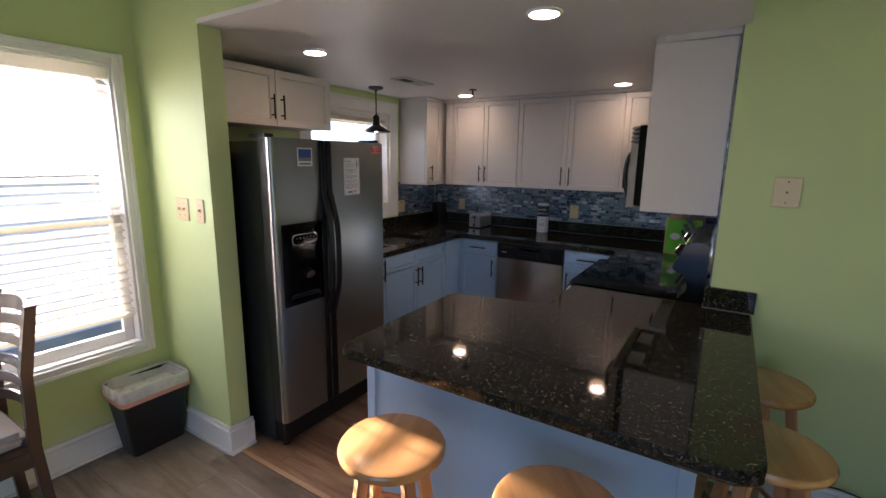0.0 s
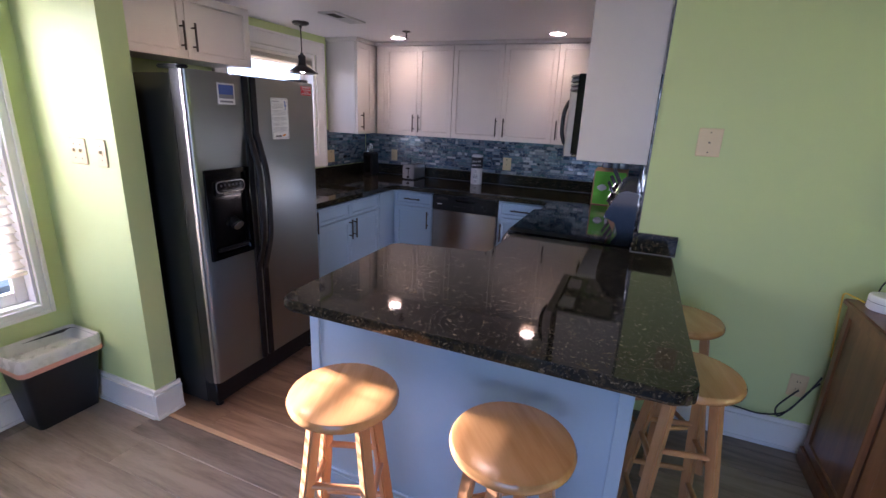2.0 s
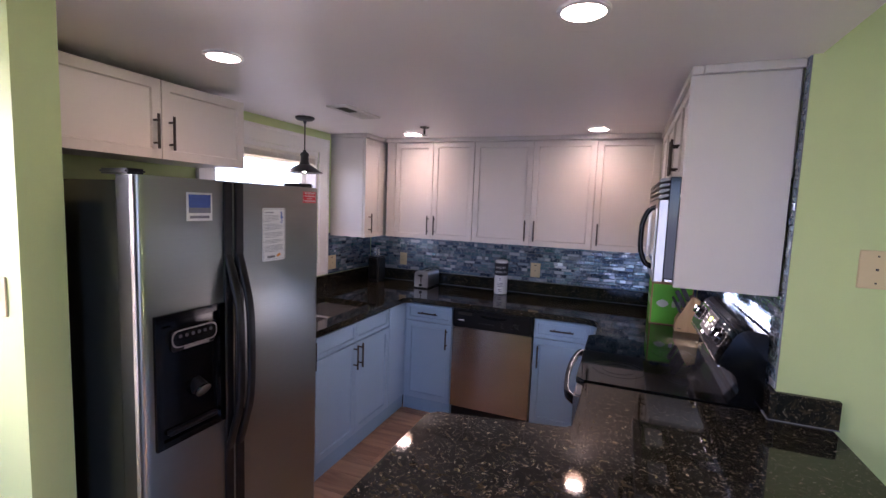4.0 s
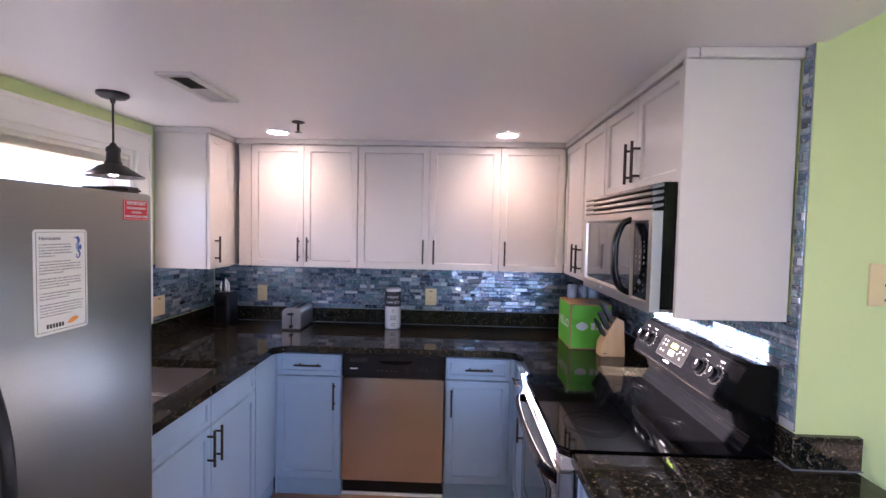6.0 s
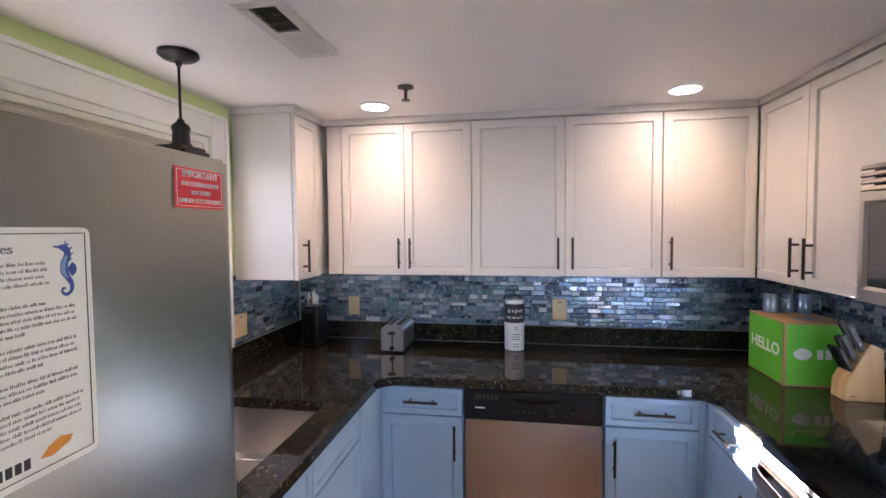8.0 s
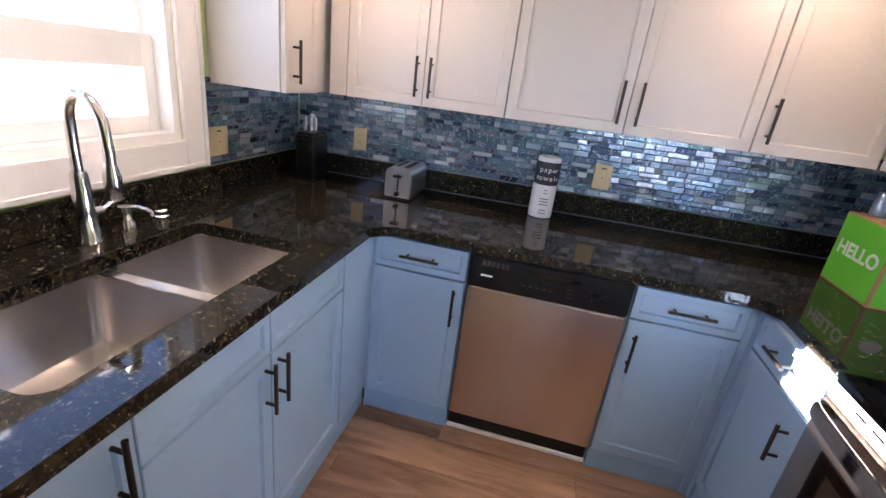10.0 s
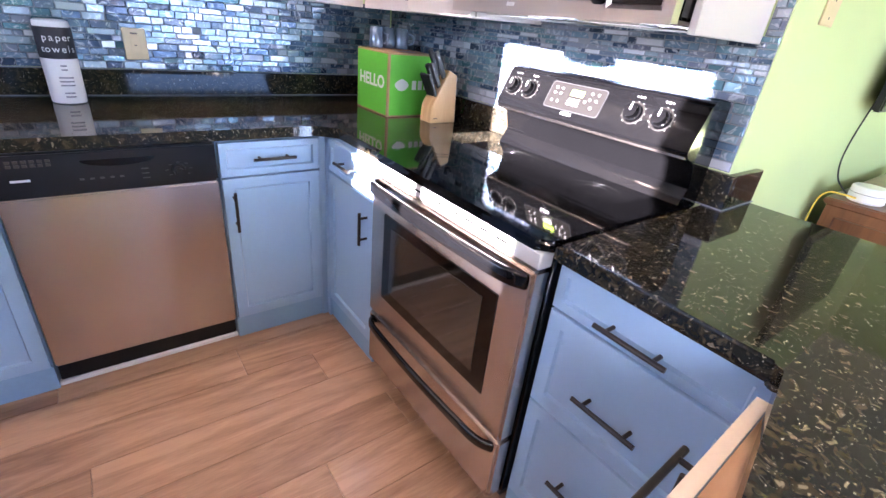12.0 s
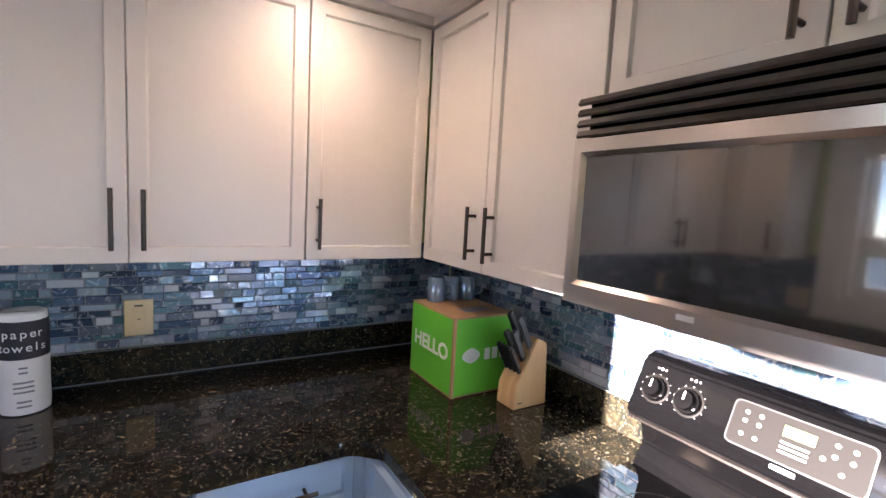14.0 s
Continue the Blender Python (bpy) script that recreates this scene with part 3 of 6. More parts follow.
def blind(name, x, y0, y1, ztop, zbot, label, pitch=0.044, tilt=28):
    b = thing(name, (x, (y0 + y1) / 2, zbot), label, "window blind")
    part("headrail", box(B(), x - 0.03, x + 0.03, y0, y1, ztop - (0.06 if zbot < 1 else 0.025), ztop, 0.004), "blind_white", b)
    part("bottom_rail", box(B(), x - 0.025, x + 0.025, y0, y1, zbot, zbot + 0.02, 0.004), "blind_white", b)
    me = None
    z = zbot + (0.05 if pitch > 0.02 else 0.024)
    while z < ztop - (0.075 if zbot < 1 else 0.028):
        if me is None:
            bm = box(B(), -0.024, 0.024, y0 + 0.004, y1 - 0.004, -0.0014, 0.0014)
            me = finish(bm, "slat", "blind_white", (0, (y0 + y1) / 2, 0), 0)
        s = new("slat", me)
        s.parent = b
        s.matrix_basis = pose(0, 0, z - zbot, 0, tilt + random.uniform(-1.5, 1.5), 0)
        z += pitch
    for yy in (y0 + 0.12, y1 - 0.12):
        part("cord", box(B(), x + 0.026, x + 0.0272, yy - 0.002, yy + 0.002, zbot + 0.02, ztop - 0.025), "blind_white", b)
    if zbot > 1:
        return
    part("wand", rod(rod(B(), (x + 0.034, y1 - 0.06, ztop - 0.04), (x + 0.034, y1 - 0.06, 1.05), 0.003), (x + 0.034, y1 - 0.06, 1.05), (x + 0.034, y1 - 0.06, 1.01), 0.008), "blind_white", b)


blind("dining_blind", XD - 0.032, DW[0] + 0.014, DW[1] - 0.014, DW[3] - 0.014, 0.72, "white slatted blind lowered over the dining window")
blind("kitchen_blind", XL - 0.032, KW[0] + 0.032, KW[1] - 0.032, KW[3] - 0.032, 1.908, "white slatted blind fully raised above the sink", 0.006, 1)

# outdoors
solid("ground", box(B(), -400, 400, -400, 400, -3.2, -3.0), "ground_sand", "pale sandy ground outside the windows", "ground", kind="structure")
_h = thing("neighbour_house", (-16, 2, -3), "blue grey sided house beyond the windows", "house")
_bm = B()
for i in range(18):
    box(_bm, -19.9 - 0.02 * (i % 2), -14 + 0.03 * (i % 2), -6, 10, -3 + i * 0.22, -3 + (i + 1) * 0.22)
part("wall", _bm, "siding_blue", _h)
_bm = B()
slab(_bm, [(-20.4, -6.4), (-13.6, -6.4), (-13.6, 10.4), (-20.4, 10.4)], 0.96, 1.1)
part("roof", _bm, "roof_grey", _h)

# ---- cabinets ----
YF, XFL, XFR, XFD = 3.645, -1.985, -0.556, -0.514     # fronts of the back, sink and stove runs
TOE = 0.10


def carcass(parent, x0, x1, y0, y1, z0, z1, mat):
    return part("body", box(B(), x0, x1, y0, y1, z0, z1), mat, parent)


# back run
_c = thing("base_cabinet", (-1.78, 4.0, 0), "light blue shaker base cabinet with one drawer and door", "cabinet", "blue base cabinets")
carcass(_c, -1.975, -1.586, YF + 0.022, YB - 0.002, 0.0, 0.873, "cabinet_blue")
front(_c, "drawer", "-y", -1.972, -1.589, 0.735, 0.862, YF, "cabinet_blue", (-1.78, 0.80, 0.16, False), 0.035)
front(_c, "door", "-y", -1.972, -1.589, 0.105, 0.727, YF, "cabinet_blue", (-1.625, 0.62, 0.16, True))
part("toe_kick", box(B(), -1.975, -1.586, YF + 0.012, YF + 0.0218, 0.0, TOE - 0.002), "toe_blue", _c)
_c = thing("base_cabinet", (-0.77, 4.0, 0), "light blue shaker base cabinet beside the dishwasher", "cabinet", "blue base cabinets")
carcass(_c, -0.968, -0.56, YF + 0.022, YB - 0.002, 0.0, 0.873, "cabinet_blue")
front(_c, "drawer", "-y", -0.963, -0.585, 0.735, 0.862, YF, "cabinet_blue", (-0.77, 0.80, 0.16, False), 0.035)
front(_c, "door", "-y", -0.963, -0.585, 0.105, 0.727, YF, "cabinet_blue", (-0.928, 0.60, 0.16, True))
part("toe_kick", box(B(), -0.966, -0.562, YF + 0.012, YF + 0.0218, 0.0, TOE - 0.002), "toe_blue", _c)
# sink run
_c = thing("sink_cabinet", (-2.35, 2.95, 0), "light blue shaker sink cabinet with two doors", "cabinet", "blue base cabinets")
_bm = B()
box(_bm, XL + 0.002, XFL - 0.022, 2.452, 2.47, 0, 0.60)
box(_bm, XL + 0.002, XFL - 0.022, 3.36, 3.66, 0, 0.873)
box(_bm, XFL - 0.04, XFL - 0.022, 2.47, 3.36, 0, 0.873)
box(_bm, XL + 0.002, XFL - 0.04, 2.47, 3.36, 0, 0.60)
part("body", _bm, "cabinet_blue", _c)
for a0, a1, h in ((2.532, 2.94, 2.915), (2.945, 3.38, 2.975)):
    front(_c, "false_front", "+x", a0, a1, 0.735, 0.862, XFL, "cabinet_blue", None, 0.035)
    front(_c, "door", "+x", a0, a1, 0.105, 0.727, XFL, "cabinet_blue", (h, 0.64, 0.16, True))
part("filler", box(B(), XFL - 0.02, XFL, 3.39, 3.662, 0.105, 0.862), "cabinet_blue", _c)
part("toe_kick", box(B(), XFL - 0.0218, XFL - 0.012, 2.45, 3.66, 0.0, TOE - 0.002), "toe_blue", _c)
_c = thing("narrow_base_cabinet", (-2.35, 2.34, 0), "narrow light blue base cabinet between sink and refrigerator", "cabinet", "blue base cabinets")
carcass(_c, XL + 0.002, XFL - 0.022, 2.245, 2.448, 0, 0.873, "cabinet_blue")
front(_c, "door", "+x", 2.25, 2.528, 0.105, 0.862, XFL, "cabinet_blue", (2.485, 0.775, 0.16, True), 0.05)
_bm = box(B(), -0.583, -0.5575, YF + 0.004, YF + 0.0215, 0.0, 0.866)
box(_bm, -0.5565, -0.537, 3.6215, YF + 0.0215, 0.0, 0.866)
part("filler", _bm, "cabinet_blue", thing("base_filler", (-0.57, YF, 0.0), "light blue filler strip between base cabinets", "cabinet panel"))
part("filler", box(B(), -1.984, -1.9755, YF + 0.004, YF + 0.0215, 0.0, 0.866), "cabinet_blue", thing("base_filler", (-1.98, YF, 0.0), "light blue filler strip between base cabinets", "cabinet panel"))
# stove run
_c = thing("corner_base_cabinet", (-0.2, 3.45, 0), "light blue corner base cabinet beside the stove", "cabinet", "blue base cabinets")
carcass(_c, XFR + 0.022, XR - 0.002, 3.222, 3.66, 0, 0.873, "cabinet_blue")
front(_c, "drawer", "-x", 3.226, 3.62, 0.735, 0.862, XFR, "cabinet_blue", (3.43, 0.80, 0.13, False), 0.035)
front(_c, "door", "-x", 3.226, 3.62, 0.105, 0.727, XFR, "cabinet_blue", (3.275, 0.61, 0.13, True))
part("toe_kick", box(B(), XFR + 0.012, XFR + 0.0218, 3.222, 3.66, 0.0, TOE - 0.002), "toe_blue", _c)
_c = thing("drawer_cabinet", (-0.2, 2.2, 0), "light blue three drawer base cabinet beside the stove", "cabinet", "blue base cabinets")
carcass(_c, XFD + 0.022, XR - 0.002, 1.90, 2.438, 0, 0.873, "cabinet_blue")
for z0, z1, zh in ((0.755, 0.868, 0.795), (0.468, 0.747, 0.59), (0.105, 0.460, 0.30)):
    front(_c, "drawer", "-x", 1.99, 2.432, z0, z1, XFD, "cabinet_blue", (2.22, zh, 0.16, False), 0.035 if z1 > 0.8 else 0.055)
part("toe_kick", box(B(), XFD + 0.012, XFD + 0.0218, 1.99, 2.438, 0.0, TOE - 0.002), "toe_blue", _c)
# peninsula
_c = thing("peninsula_cabinet", (-0.4, 1.55, 0), "blue painted peninsula cabinet with flat back panel", "cabinet", "blue base cabinets")
part("body", slab(B(), [(-0.985, 1.232), (0.15, 1.232), (0.15, 1.899), (-0.512, 1.899), (-0.53, 1.975), (-0.57, 1.972), (-0.985, 1.88)], 0, 0.872), "cabinet_blue", _c)
part("back_panel", panel("-y", -0.992, 0.163, 0.0, 0.873, 1.212, 0), "cabinet_blue", _c)
_bm = B()
part("corner_trim", box(B(), -0.996, -0.955, 1.203, 1.2118, 0.12, 0.873, 0.002), "cabinet_blue", _c)
part("corner_trim", box(B(), 0.125, 0.167, 1.203, 1.2118, 0.12, 0.873, 0.002), "cabinet_blue", _c)
box(_bm, -1.0, 0.17, 1.196, 1.2115, 0.0, 0.10, 0.003)
box(_bm, -1.0, 0.17, 1.2, 1.2115, 0.10, 0.12, 0.004)
part("plinth", _bm, "cabinet_blue", _c)
SKEW = Matrix.Translation((-0.57, 2.000, 0)) @ Matrix.Rotation(radians(2.5), 4, "Z")   # the kitchen side is a little out of square


def skewed(bm):
    bmesh.ops.transform(bm, matrix=SKEW, verts=bm.verts)
    return bm


_dd = part("door", skewed(panel("+y", -0.418, -0.003, 0.105, 0.727, 0.0)), "cabinet_blue", _c)
part("handle", skewed(pull("+y", -0.04, 0.6, 0.0, 0.16, True)), "handle_dark", _dd, "dark bronze bar handle")
_dr = part("drawer", skewed(panel("+y", -0.418, -0.003, 0.735, 0.866, 0.0, 0.035)), "cabinet_blue", _c)
part("handle", skewed(pull("+y", -0.20, 0.80, 0.0, 0.16, False)), "handle_dark", _dr, "dark bronze bar handle")
part("raw_edge", skewed(box(B(), -0.416, -0.005, -0.0195, -0.0005, 0.8662, 0.8685)), "raw_edge_pale", _dr, "unpainted pale top edge")
part("drawer_box", skewed(box(B(), -0.40, -0.02, -0.065, -0.021, 0.75, 0.862)), "raw_board", _dr, "raw wood drawer box")

# upper cabinets
UB, UT = 1.352, 2.158
YU, XUL, XUR = 3.985, -2.395, -0.215


def upper(label, facing, a0, a1, doors, body, z0=UB, z1=UT, hlen=0.16, hz=None):
    """An upper cabinet: body box (x0, x1, y0, y1), doors as (a0, a1, handle place or None)."""
    c = thing("wall_cabinet", ((body[0] + body[1]) / 2, (body[2] + body[3]) / 2, z0), label, "cabinet", "white wall cabinets")
    part("body", box(B(), *body, z0, z1), "cabinet_white", c)
    at = {"-y": YU, "+x": XUL, "-x": XUR}[facing] if facing != "f" else 0
    for d0, d1, h in doors:
        dd = part("door", panel(facing, d0 + 0.0015, d1 - 0.0015, z0 - 0.002, z1 - 0.004, at, 0.058), "cabinet_white", c)
        if h is not None:
            part("handle", pull(facing, h, (z0 + 0.115) if hz is None else hz, at, hlen, True), "handle_dark", dd, "dark bronze bar handle")
    return c


W = "white shaker wall cabinet with "
upper(W + "one narrow door in the corner", "+x", 3.67, 3.985, [(3.672, 3.93, 3.73)], (XL + 0.002, XUL - 0.021, 3.666, YB - 0.002))
upper(W + "two doors under the ceiling light", "-y", -2.29, -1.577, [(-2.288, -1.937, -1.965), (-1.937, -1.577, -1.905)], (-2.37, -1.578, YU + 0.021, YB - 0.002))
upper(W + "two wide doors above the backsplash", "-y", -1.575, -0.64, [(-1.575, -1.103, -1.138), (-1.103, -0.642, -1.068)], (-1.576, -0.642, YU + 0.021, YB - 0.002))
upper(W + "one door in the back corner", "-y", -0.64, -0.245, [(-0.64, -0.219, -0.605)], (-0.640, XUR, YU + 0.021, YB - 0.002))
upper(W + "two doors beside the microwave", "-x", 3.215, 3.97, [(3.62, 3.984, 3.665), (3.218, 3.62, 3.575)], (XUR + 0.021, XR - 0.002, 3.212, YB - 0.34))
upper(W + "two short doors above the microwave", "-x", 2.46, 3.21, [(2.835, 3.21, 2.868), (2.462, 2.835, 2.80)], (XUR + 0.021, XR - 0.002, 2.462, 3.210), 1.786, UT, 0.16, 1.895)
solid("end_panel", box(B(), XUR - 0.012, XR - 0.012, 2.443, 2.461, UB, UT, 0.002), "cabinet_white", "white cabinet end panel beside the green wall", "cabinet panel")
part("filler", box(B(), -2.372, -2.292, YU + 0.002, YU + 0.02, UB, UT), "cabinet_white", thing("corner_filler", (-2.33, YU, UB), "white filler strip between wall cabinets", "cabinet panel"))
_c = thing("fridge_cabinet", (-2.55, 1.9, 1.8), "white shaker wall cabinet above the refrigerator", "cabinet", "white wall cabinets")
part("body", box(B(), XL + 0.002, -2.392, 1.325, 2.385, 1.80, 2.15), "cabinet_white", _c)
for a0, a1, h in ((1.40, 1.917, 1.882), (1.92, 2.388, 1.956)):
    front(_c, "door", "+x", a0, a1, 1.797, 2.146, -2.37, "cabinet_white", (h, 1.915, 0.15, True))
# crown strips under the ceiling
_bm = B()
box(_bm, -2.41, XUR, YU - 0.012, YU + 0.03, UT + 0.001, ZC, 0.004)
box(_bm, XL + 0.002, XUL + 0.012, 3.655, 3.70, UT + 0.001, ZC, 0.004)
box(_bm, XUL - 0.03, XUL + 0.012, 3.70, YU - 0.012, UT + 0.001, ZC, 0.004)
box(_bm, XUR - 0.012, XUR + 0.03, 2.44, YU - 0.012, UT + 0.001, ZC, 0.004)
box(_bm, XUR + 0.03, XR - 0.005, 2.432, 2.47, UT + 0.001, ZC, 0.004)
solid("crown_trim", _bm, "cabinet_white", "white crown moulding above the wall cabinets", "trim", kind="structure")

# worktops
_bm = B()
slab(_bm, rounded([(XL, YB), (XL, 3.552), (-1.965, 3.552), (-1.905, 3.622), (-0.60, 3.622), (-0.535, 3.56), (-0.535, 3.216), (XR, 3.216), (XR, YB)], [0, 0, 0, 0.03, 0.03, 0.02, 0, 0, 0]), 0.876, COUNTER, 0.004)
solid("corner_worktop", _bm, "granite", "polished black speckled granite worktop along the back wall", "worktop")
_bm = B()
HX0, HX1, HY0, HY1 = -2.50, -2.085, 2.46, 3.285
box(_bm, XL, HX0, 2.235, 3.549, 0.876, COUNTER)
box(_bm, HX1, -1.965, 2.235, 3.549, 0.876, COUNTER)
box(_bm, HX0, HX1, 2.235, HY0, 0.876, COUNTER)
box(_bm, HX0, HX1, HY1, 3.549, 0.876, COUNTER)
for _sx, _sy, _cx, _cy in ((1, 1, HX0, HY0), (-1, 1, HX1, HY0), (-1, -1, HX1, HY1), (1, -1, HX0, HY1)):
    slab(_bm, [(_cx, _cy)] + [(_cx + _sx * 0.05 * (1 - math.sin(k * math.pi / 12)), _cy + _sy * 0.05 * (1 - math.cos(k * math.pi / 12))) for k in range(7)], 0.876, COUNTER)
solid("sink_worktop", _bm, "granite", "polished black speckled granite worktop around the sink", "worktop")
_bm = B()
slab(_bm, rounded([(-0.535, 2.443), (-0.535, 1.992), (-0.575, 1.984), (-1.012, 1.897), (-1.012, 1.066), (0.302, 1.066), (0.306, YG - 0.002), (XR, YG - 0.002), (XR, 2.443)], [0, 0.015, 0.015, 0.03, 0.045, 0.06, 0, 0, 0]), 0.873, COUNTER, 0.008, 3)
solid("peninsula_worktop", _bm, "granite", "polished black speckled granite peninsula worktop with rounded corners", "worktop")
for _b in ((XL, XR, YB - 0.022, YB), (XL, XL + 0.022, 2.24, YB - 0.0225), (XR - 0.022, XR, 3.216, YB - 0.0225), (XR - 0.022, XR, YG - 0.022, 2.47), (XR + 0.0005, 0.315, YG - 0.022, YG)):
    solid("granite_upstand", box(B(), *_b, COUNTER + 0.001, 1.018, 0.002), "granite", "low polished black granite upstand on the worktop", "backsplash", ((_b[0] + _b[1]) / 2, (_b[2] + _b[3]) / 2, COUNTER), "granite upstands")
_bm = B()
box(_bm, XL + 0.022, XR - 0.022, YB - 0.026, YB - 0.022, COUNTER + 0.0008, COUNTER + 0.004)
box(_bm, XL + 0.022, XR - 0.022, YB - 0.018, YB - 0.006, 1.018, 1.021)
box(_bm, XR - 0.018, XR - 0.006, 3.22, YB - 0.022, 1.018, 1.021)
box(_bm, XR - 0.024, 0.316, YG - 0.026, YG - 0.022, COUNTER + 0.0008, COUNTER + 0.004)
box(_bm, XR - 0.026, XR - 0.022, YG - 0.026, 2.46, COUNTER + 0.0008, COUNTER + 0.004)
solid("caulk_line", _bm, "grout", "pale sealant line along the granite upstand", "trim", kind="structure")

# ---- appliances ----


def extrude_y(bm, profile, y0, y1):
    a = [bm.verts.new((x, y0, z)) for x, z in profile]
    b = [bm.verts.new((x, y1, z)) for x, z in profile]
    n = len(profile)
    bm.faces.new(a)
    bm.faces.new(b[::-1])
    for i in range(n):
        bm.faces.new((a[i], b[i], b[(i + 1) % n], a[(i + 1) % n]))
    return bm


# refrigerator
FX = -1.742
_f = thing("refrigerator", (-2.2, 1.8, 0), "side by side stainless steel refrigerator with black sides", "refrigerator")
part("body", box(B(), -2.69, -1.835, 1.378, 2.214, 0.03, 1.678, 0.006, 2), "fridge_side", _f)
part("kick_grille", box(B(), -1.835, -1.775, 1.385, 2.208, 0.035, 0.155, 0.004), "black_plastic", _f)
for y in (1.43, 2.16):
    part("foot", rod(B(), (-1.82, y, 0.0), (-1.82, y, 0.034), 0.022), "black_plastic", _f)
    part("foot", rod(B(), (-2.6, y, 0.0), (-2.6, y, 0.034), 0.022), "black_plastic", _f)


def fridge_door(y0, y1):
    bm = B()
    prof = rounded([(-1.832, y0), (FX, y0), (FX, y1), (-1.832, y1)], [0, 0.022, 0.022, 0], 6)
    slab(bm, prof, 0.168, 1.695, 0.004, 2)
    return part("door", bm, "fridge_steel", _f)


_fd1, _fd2 = fridge_door(1.375, 1.716), fridge_door(1.724, 2.22)
part("side_skin", box(B(), -1.831, FX - 0.030, 1.3715, 1.3748, 0.17, 1.693, 0.001), "fridge_side", _fd1)
part("edge_trim", box(B(), FX - 0.0295, FX - 0.012, 1.3705, 1.3748, 0.17, 1.693, 0.0015), "micro_steel", _fd1, "bright rounded steel edge strip")
part("gap_strip", box(B(), -1.81, FX - 0.02, 1.7165, 1.7235, 0.17, 1.693), "bright_steel", _f)
for d, y0, y1, s in ((_fd1, 1.678, 1.714, -1), (_fd2, 1.727, 1.765, 1)):
    bm = B()
    box(bm, FX - 0.004, FX + 0.010, y0, y1, 0.17, 1.692, 0.004)
    yc = (y0 + y1) / 2
    ribbon(bm, [(FX + 0.004, yc, 1.43), (FX + 0.028, yc, 1.35), (FX + 0.056, yc, 1.23), (FX + 0.063, yc, 1.06), (FX + 0.056, yc, 0.89), (FX + 0.028, yc, 0.78), (FX + 0.004, yc, 0.70)], (0, 1, 0), 0.017, 0.009)
    part("handle", bm, "black_plastic", d, "black bowed full height handle")
for y in (1.40, 2.19):
    part("hinge_cover", box(B(), -1.90, -1.77, y - 0.035, y + 0.025, 1.6955, 1.713, 0.006, 2), "black_plastic", _f)
bm = B()
box(bm, FX - 0.02, FX + 0.012, 1.412, 1.672, 0.825, 1.262)
bmesh.ops.recalc_face_normals(bm, faces=bm.faces)
_ff = max(bm.faces, key=lambda q: q.normal.x)
bmesh.ops.inset_region(bm, faces=[_ff], thickness=0.030, depth=0)
bmesh.ops.inset_region(bm, faces=[_ff], thickness=0.006, depth=-0.009)
_dp = part("dispenser", bm, "black_enamel", _fd1, "black ice and water dispenser")
_bm = box(B(), FX - 0.008, FX + 0.016, 1.47, 1.625, 1.135, 1.20, 0.004)
part("button_bar", _bm, "black_plastic", _fd1)
for k in range(6):
    part("button", rod(B(), (FX + 0.0185, 1.49 + 0.023 * k, 1.185), (FX + 0.0215, 1.49 + 0.023 * k, 1.185), 0.006, seg=10), "print_grey", _fd1)
part("light_strip", box(B(), FX + 0.012, FX + 0.02, 1.505, 1.60, 1.138, 1.146, 0.002), "micro_steel", _fd1)
part("lever", rod(B(), (FX - 0.008, 1.56, 1.01), (FX + 0.022, 1.56, 0.985), 0.022, 0.028), "black_plastic", _fd1)
part("lever_face", rod(B(), (FX + 0.022, 1.565, 0.985), (FX + 0.028, 1.565, 0.98), 0.024, 0.02), "black_enamel", _fd1)
for _mt, _g, _x in (("micro_steel", 0.0, 0.0165), ("black_enamel", 0.004, 0.0180)):
    _bm = slab(B(), rounded([(1.462 + _g, 1.148 + _g), (1.632 - _g, 1.148 + _g), (1.632 - _g, 1.206 - _g), (1.462 + _g, 1.206 - _g)], [0.026] * 4), 0, 0.0016)
    bmesh.ops.transform(_bm, matrix=Matrix(((0, 0, 1, FX + _x), (1, 0, 0, 0), (0, 1, 0, 0), (0, 0, 0, 1))), verts=_bm.verts)
    part("control_bezel" if _g == 0 else "control_face", _bm, _mt, _fd1)
part("lever_rim", rod(B(), (FX + 0.028, 1.566, 0.98), (FX + 0.031, 1.566, 0.978), 0.0265), "micro_steel", _fd1)
part("drip_tray", box(B(), FX - 0.008, FX + 0.02, 1.45, 1.635, 0.862, 0.88, 0.004), "black_plastic", _fd1)
part("mark", box(B(), FX + 0.0122, FX + 0.013, 1.44, 1.475, 1.215, 1.222), "panel_grey", _fd1)

# papers on the refrigerator
RX = pose(0, 0, 0, 90, 0, 90)


def on_fridge(y, z):
    return Matrix.Translation((FX + 0.0022, y, z)) @ RX


_m = thing("notice_sheet", (FX, 1.93, 1.39), "white laminated rules notice on the refrigerator door", "notice")
_bm = B()
slab(_bm, rounded([(1.866, 1.388), (1.994, 1.388), (1.994, 1.602), (1.866, 1.602)], [0.009] * 4), 0, 0.0015)
bmesh.ops.transform(_bm, matrix=Matrix(((0, 0, 1, FX + 0.0002), (1, 0, 0, 0), (0, 1, 0, 0), (0, 0, 0, 1))), verts=_bm.verts)
part("sheet", _bm, "paper_white", _m)
_bm = B()
for b in ((1.871, 1.8718, 1.394, 1.597), (1.9882, 1.989, 1.394, 1.597), (1.871, 1.989, 1.394, 1.3948), (1.871, 1.989, 1.5962, 1.597)):
    box(_bm, FX + 0.0017, FX + 0.0021, *b)
part("border_line", _bm, "ink_black", _m)
words("heading", "Hurricanes", 0.011, on_fridge(1.902, 1.584), "ink_grey", _m)
_bm = B()
random.seed(4)
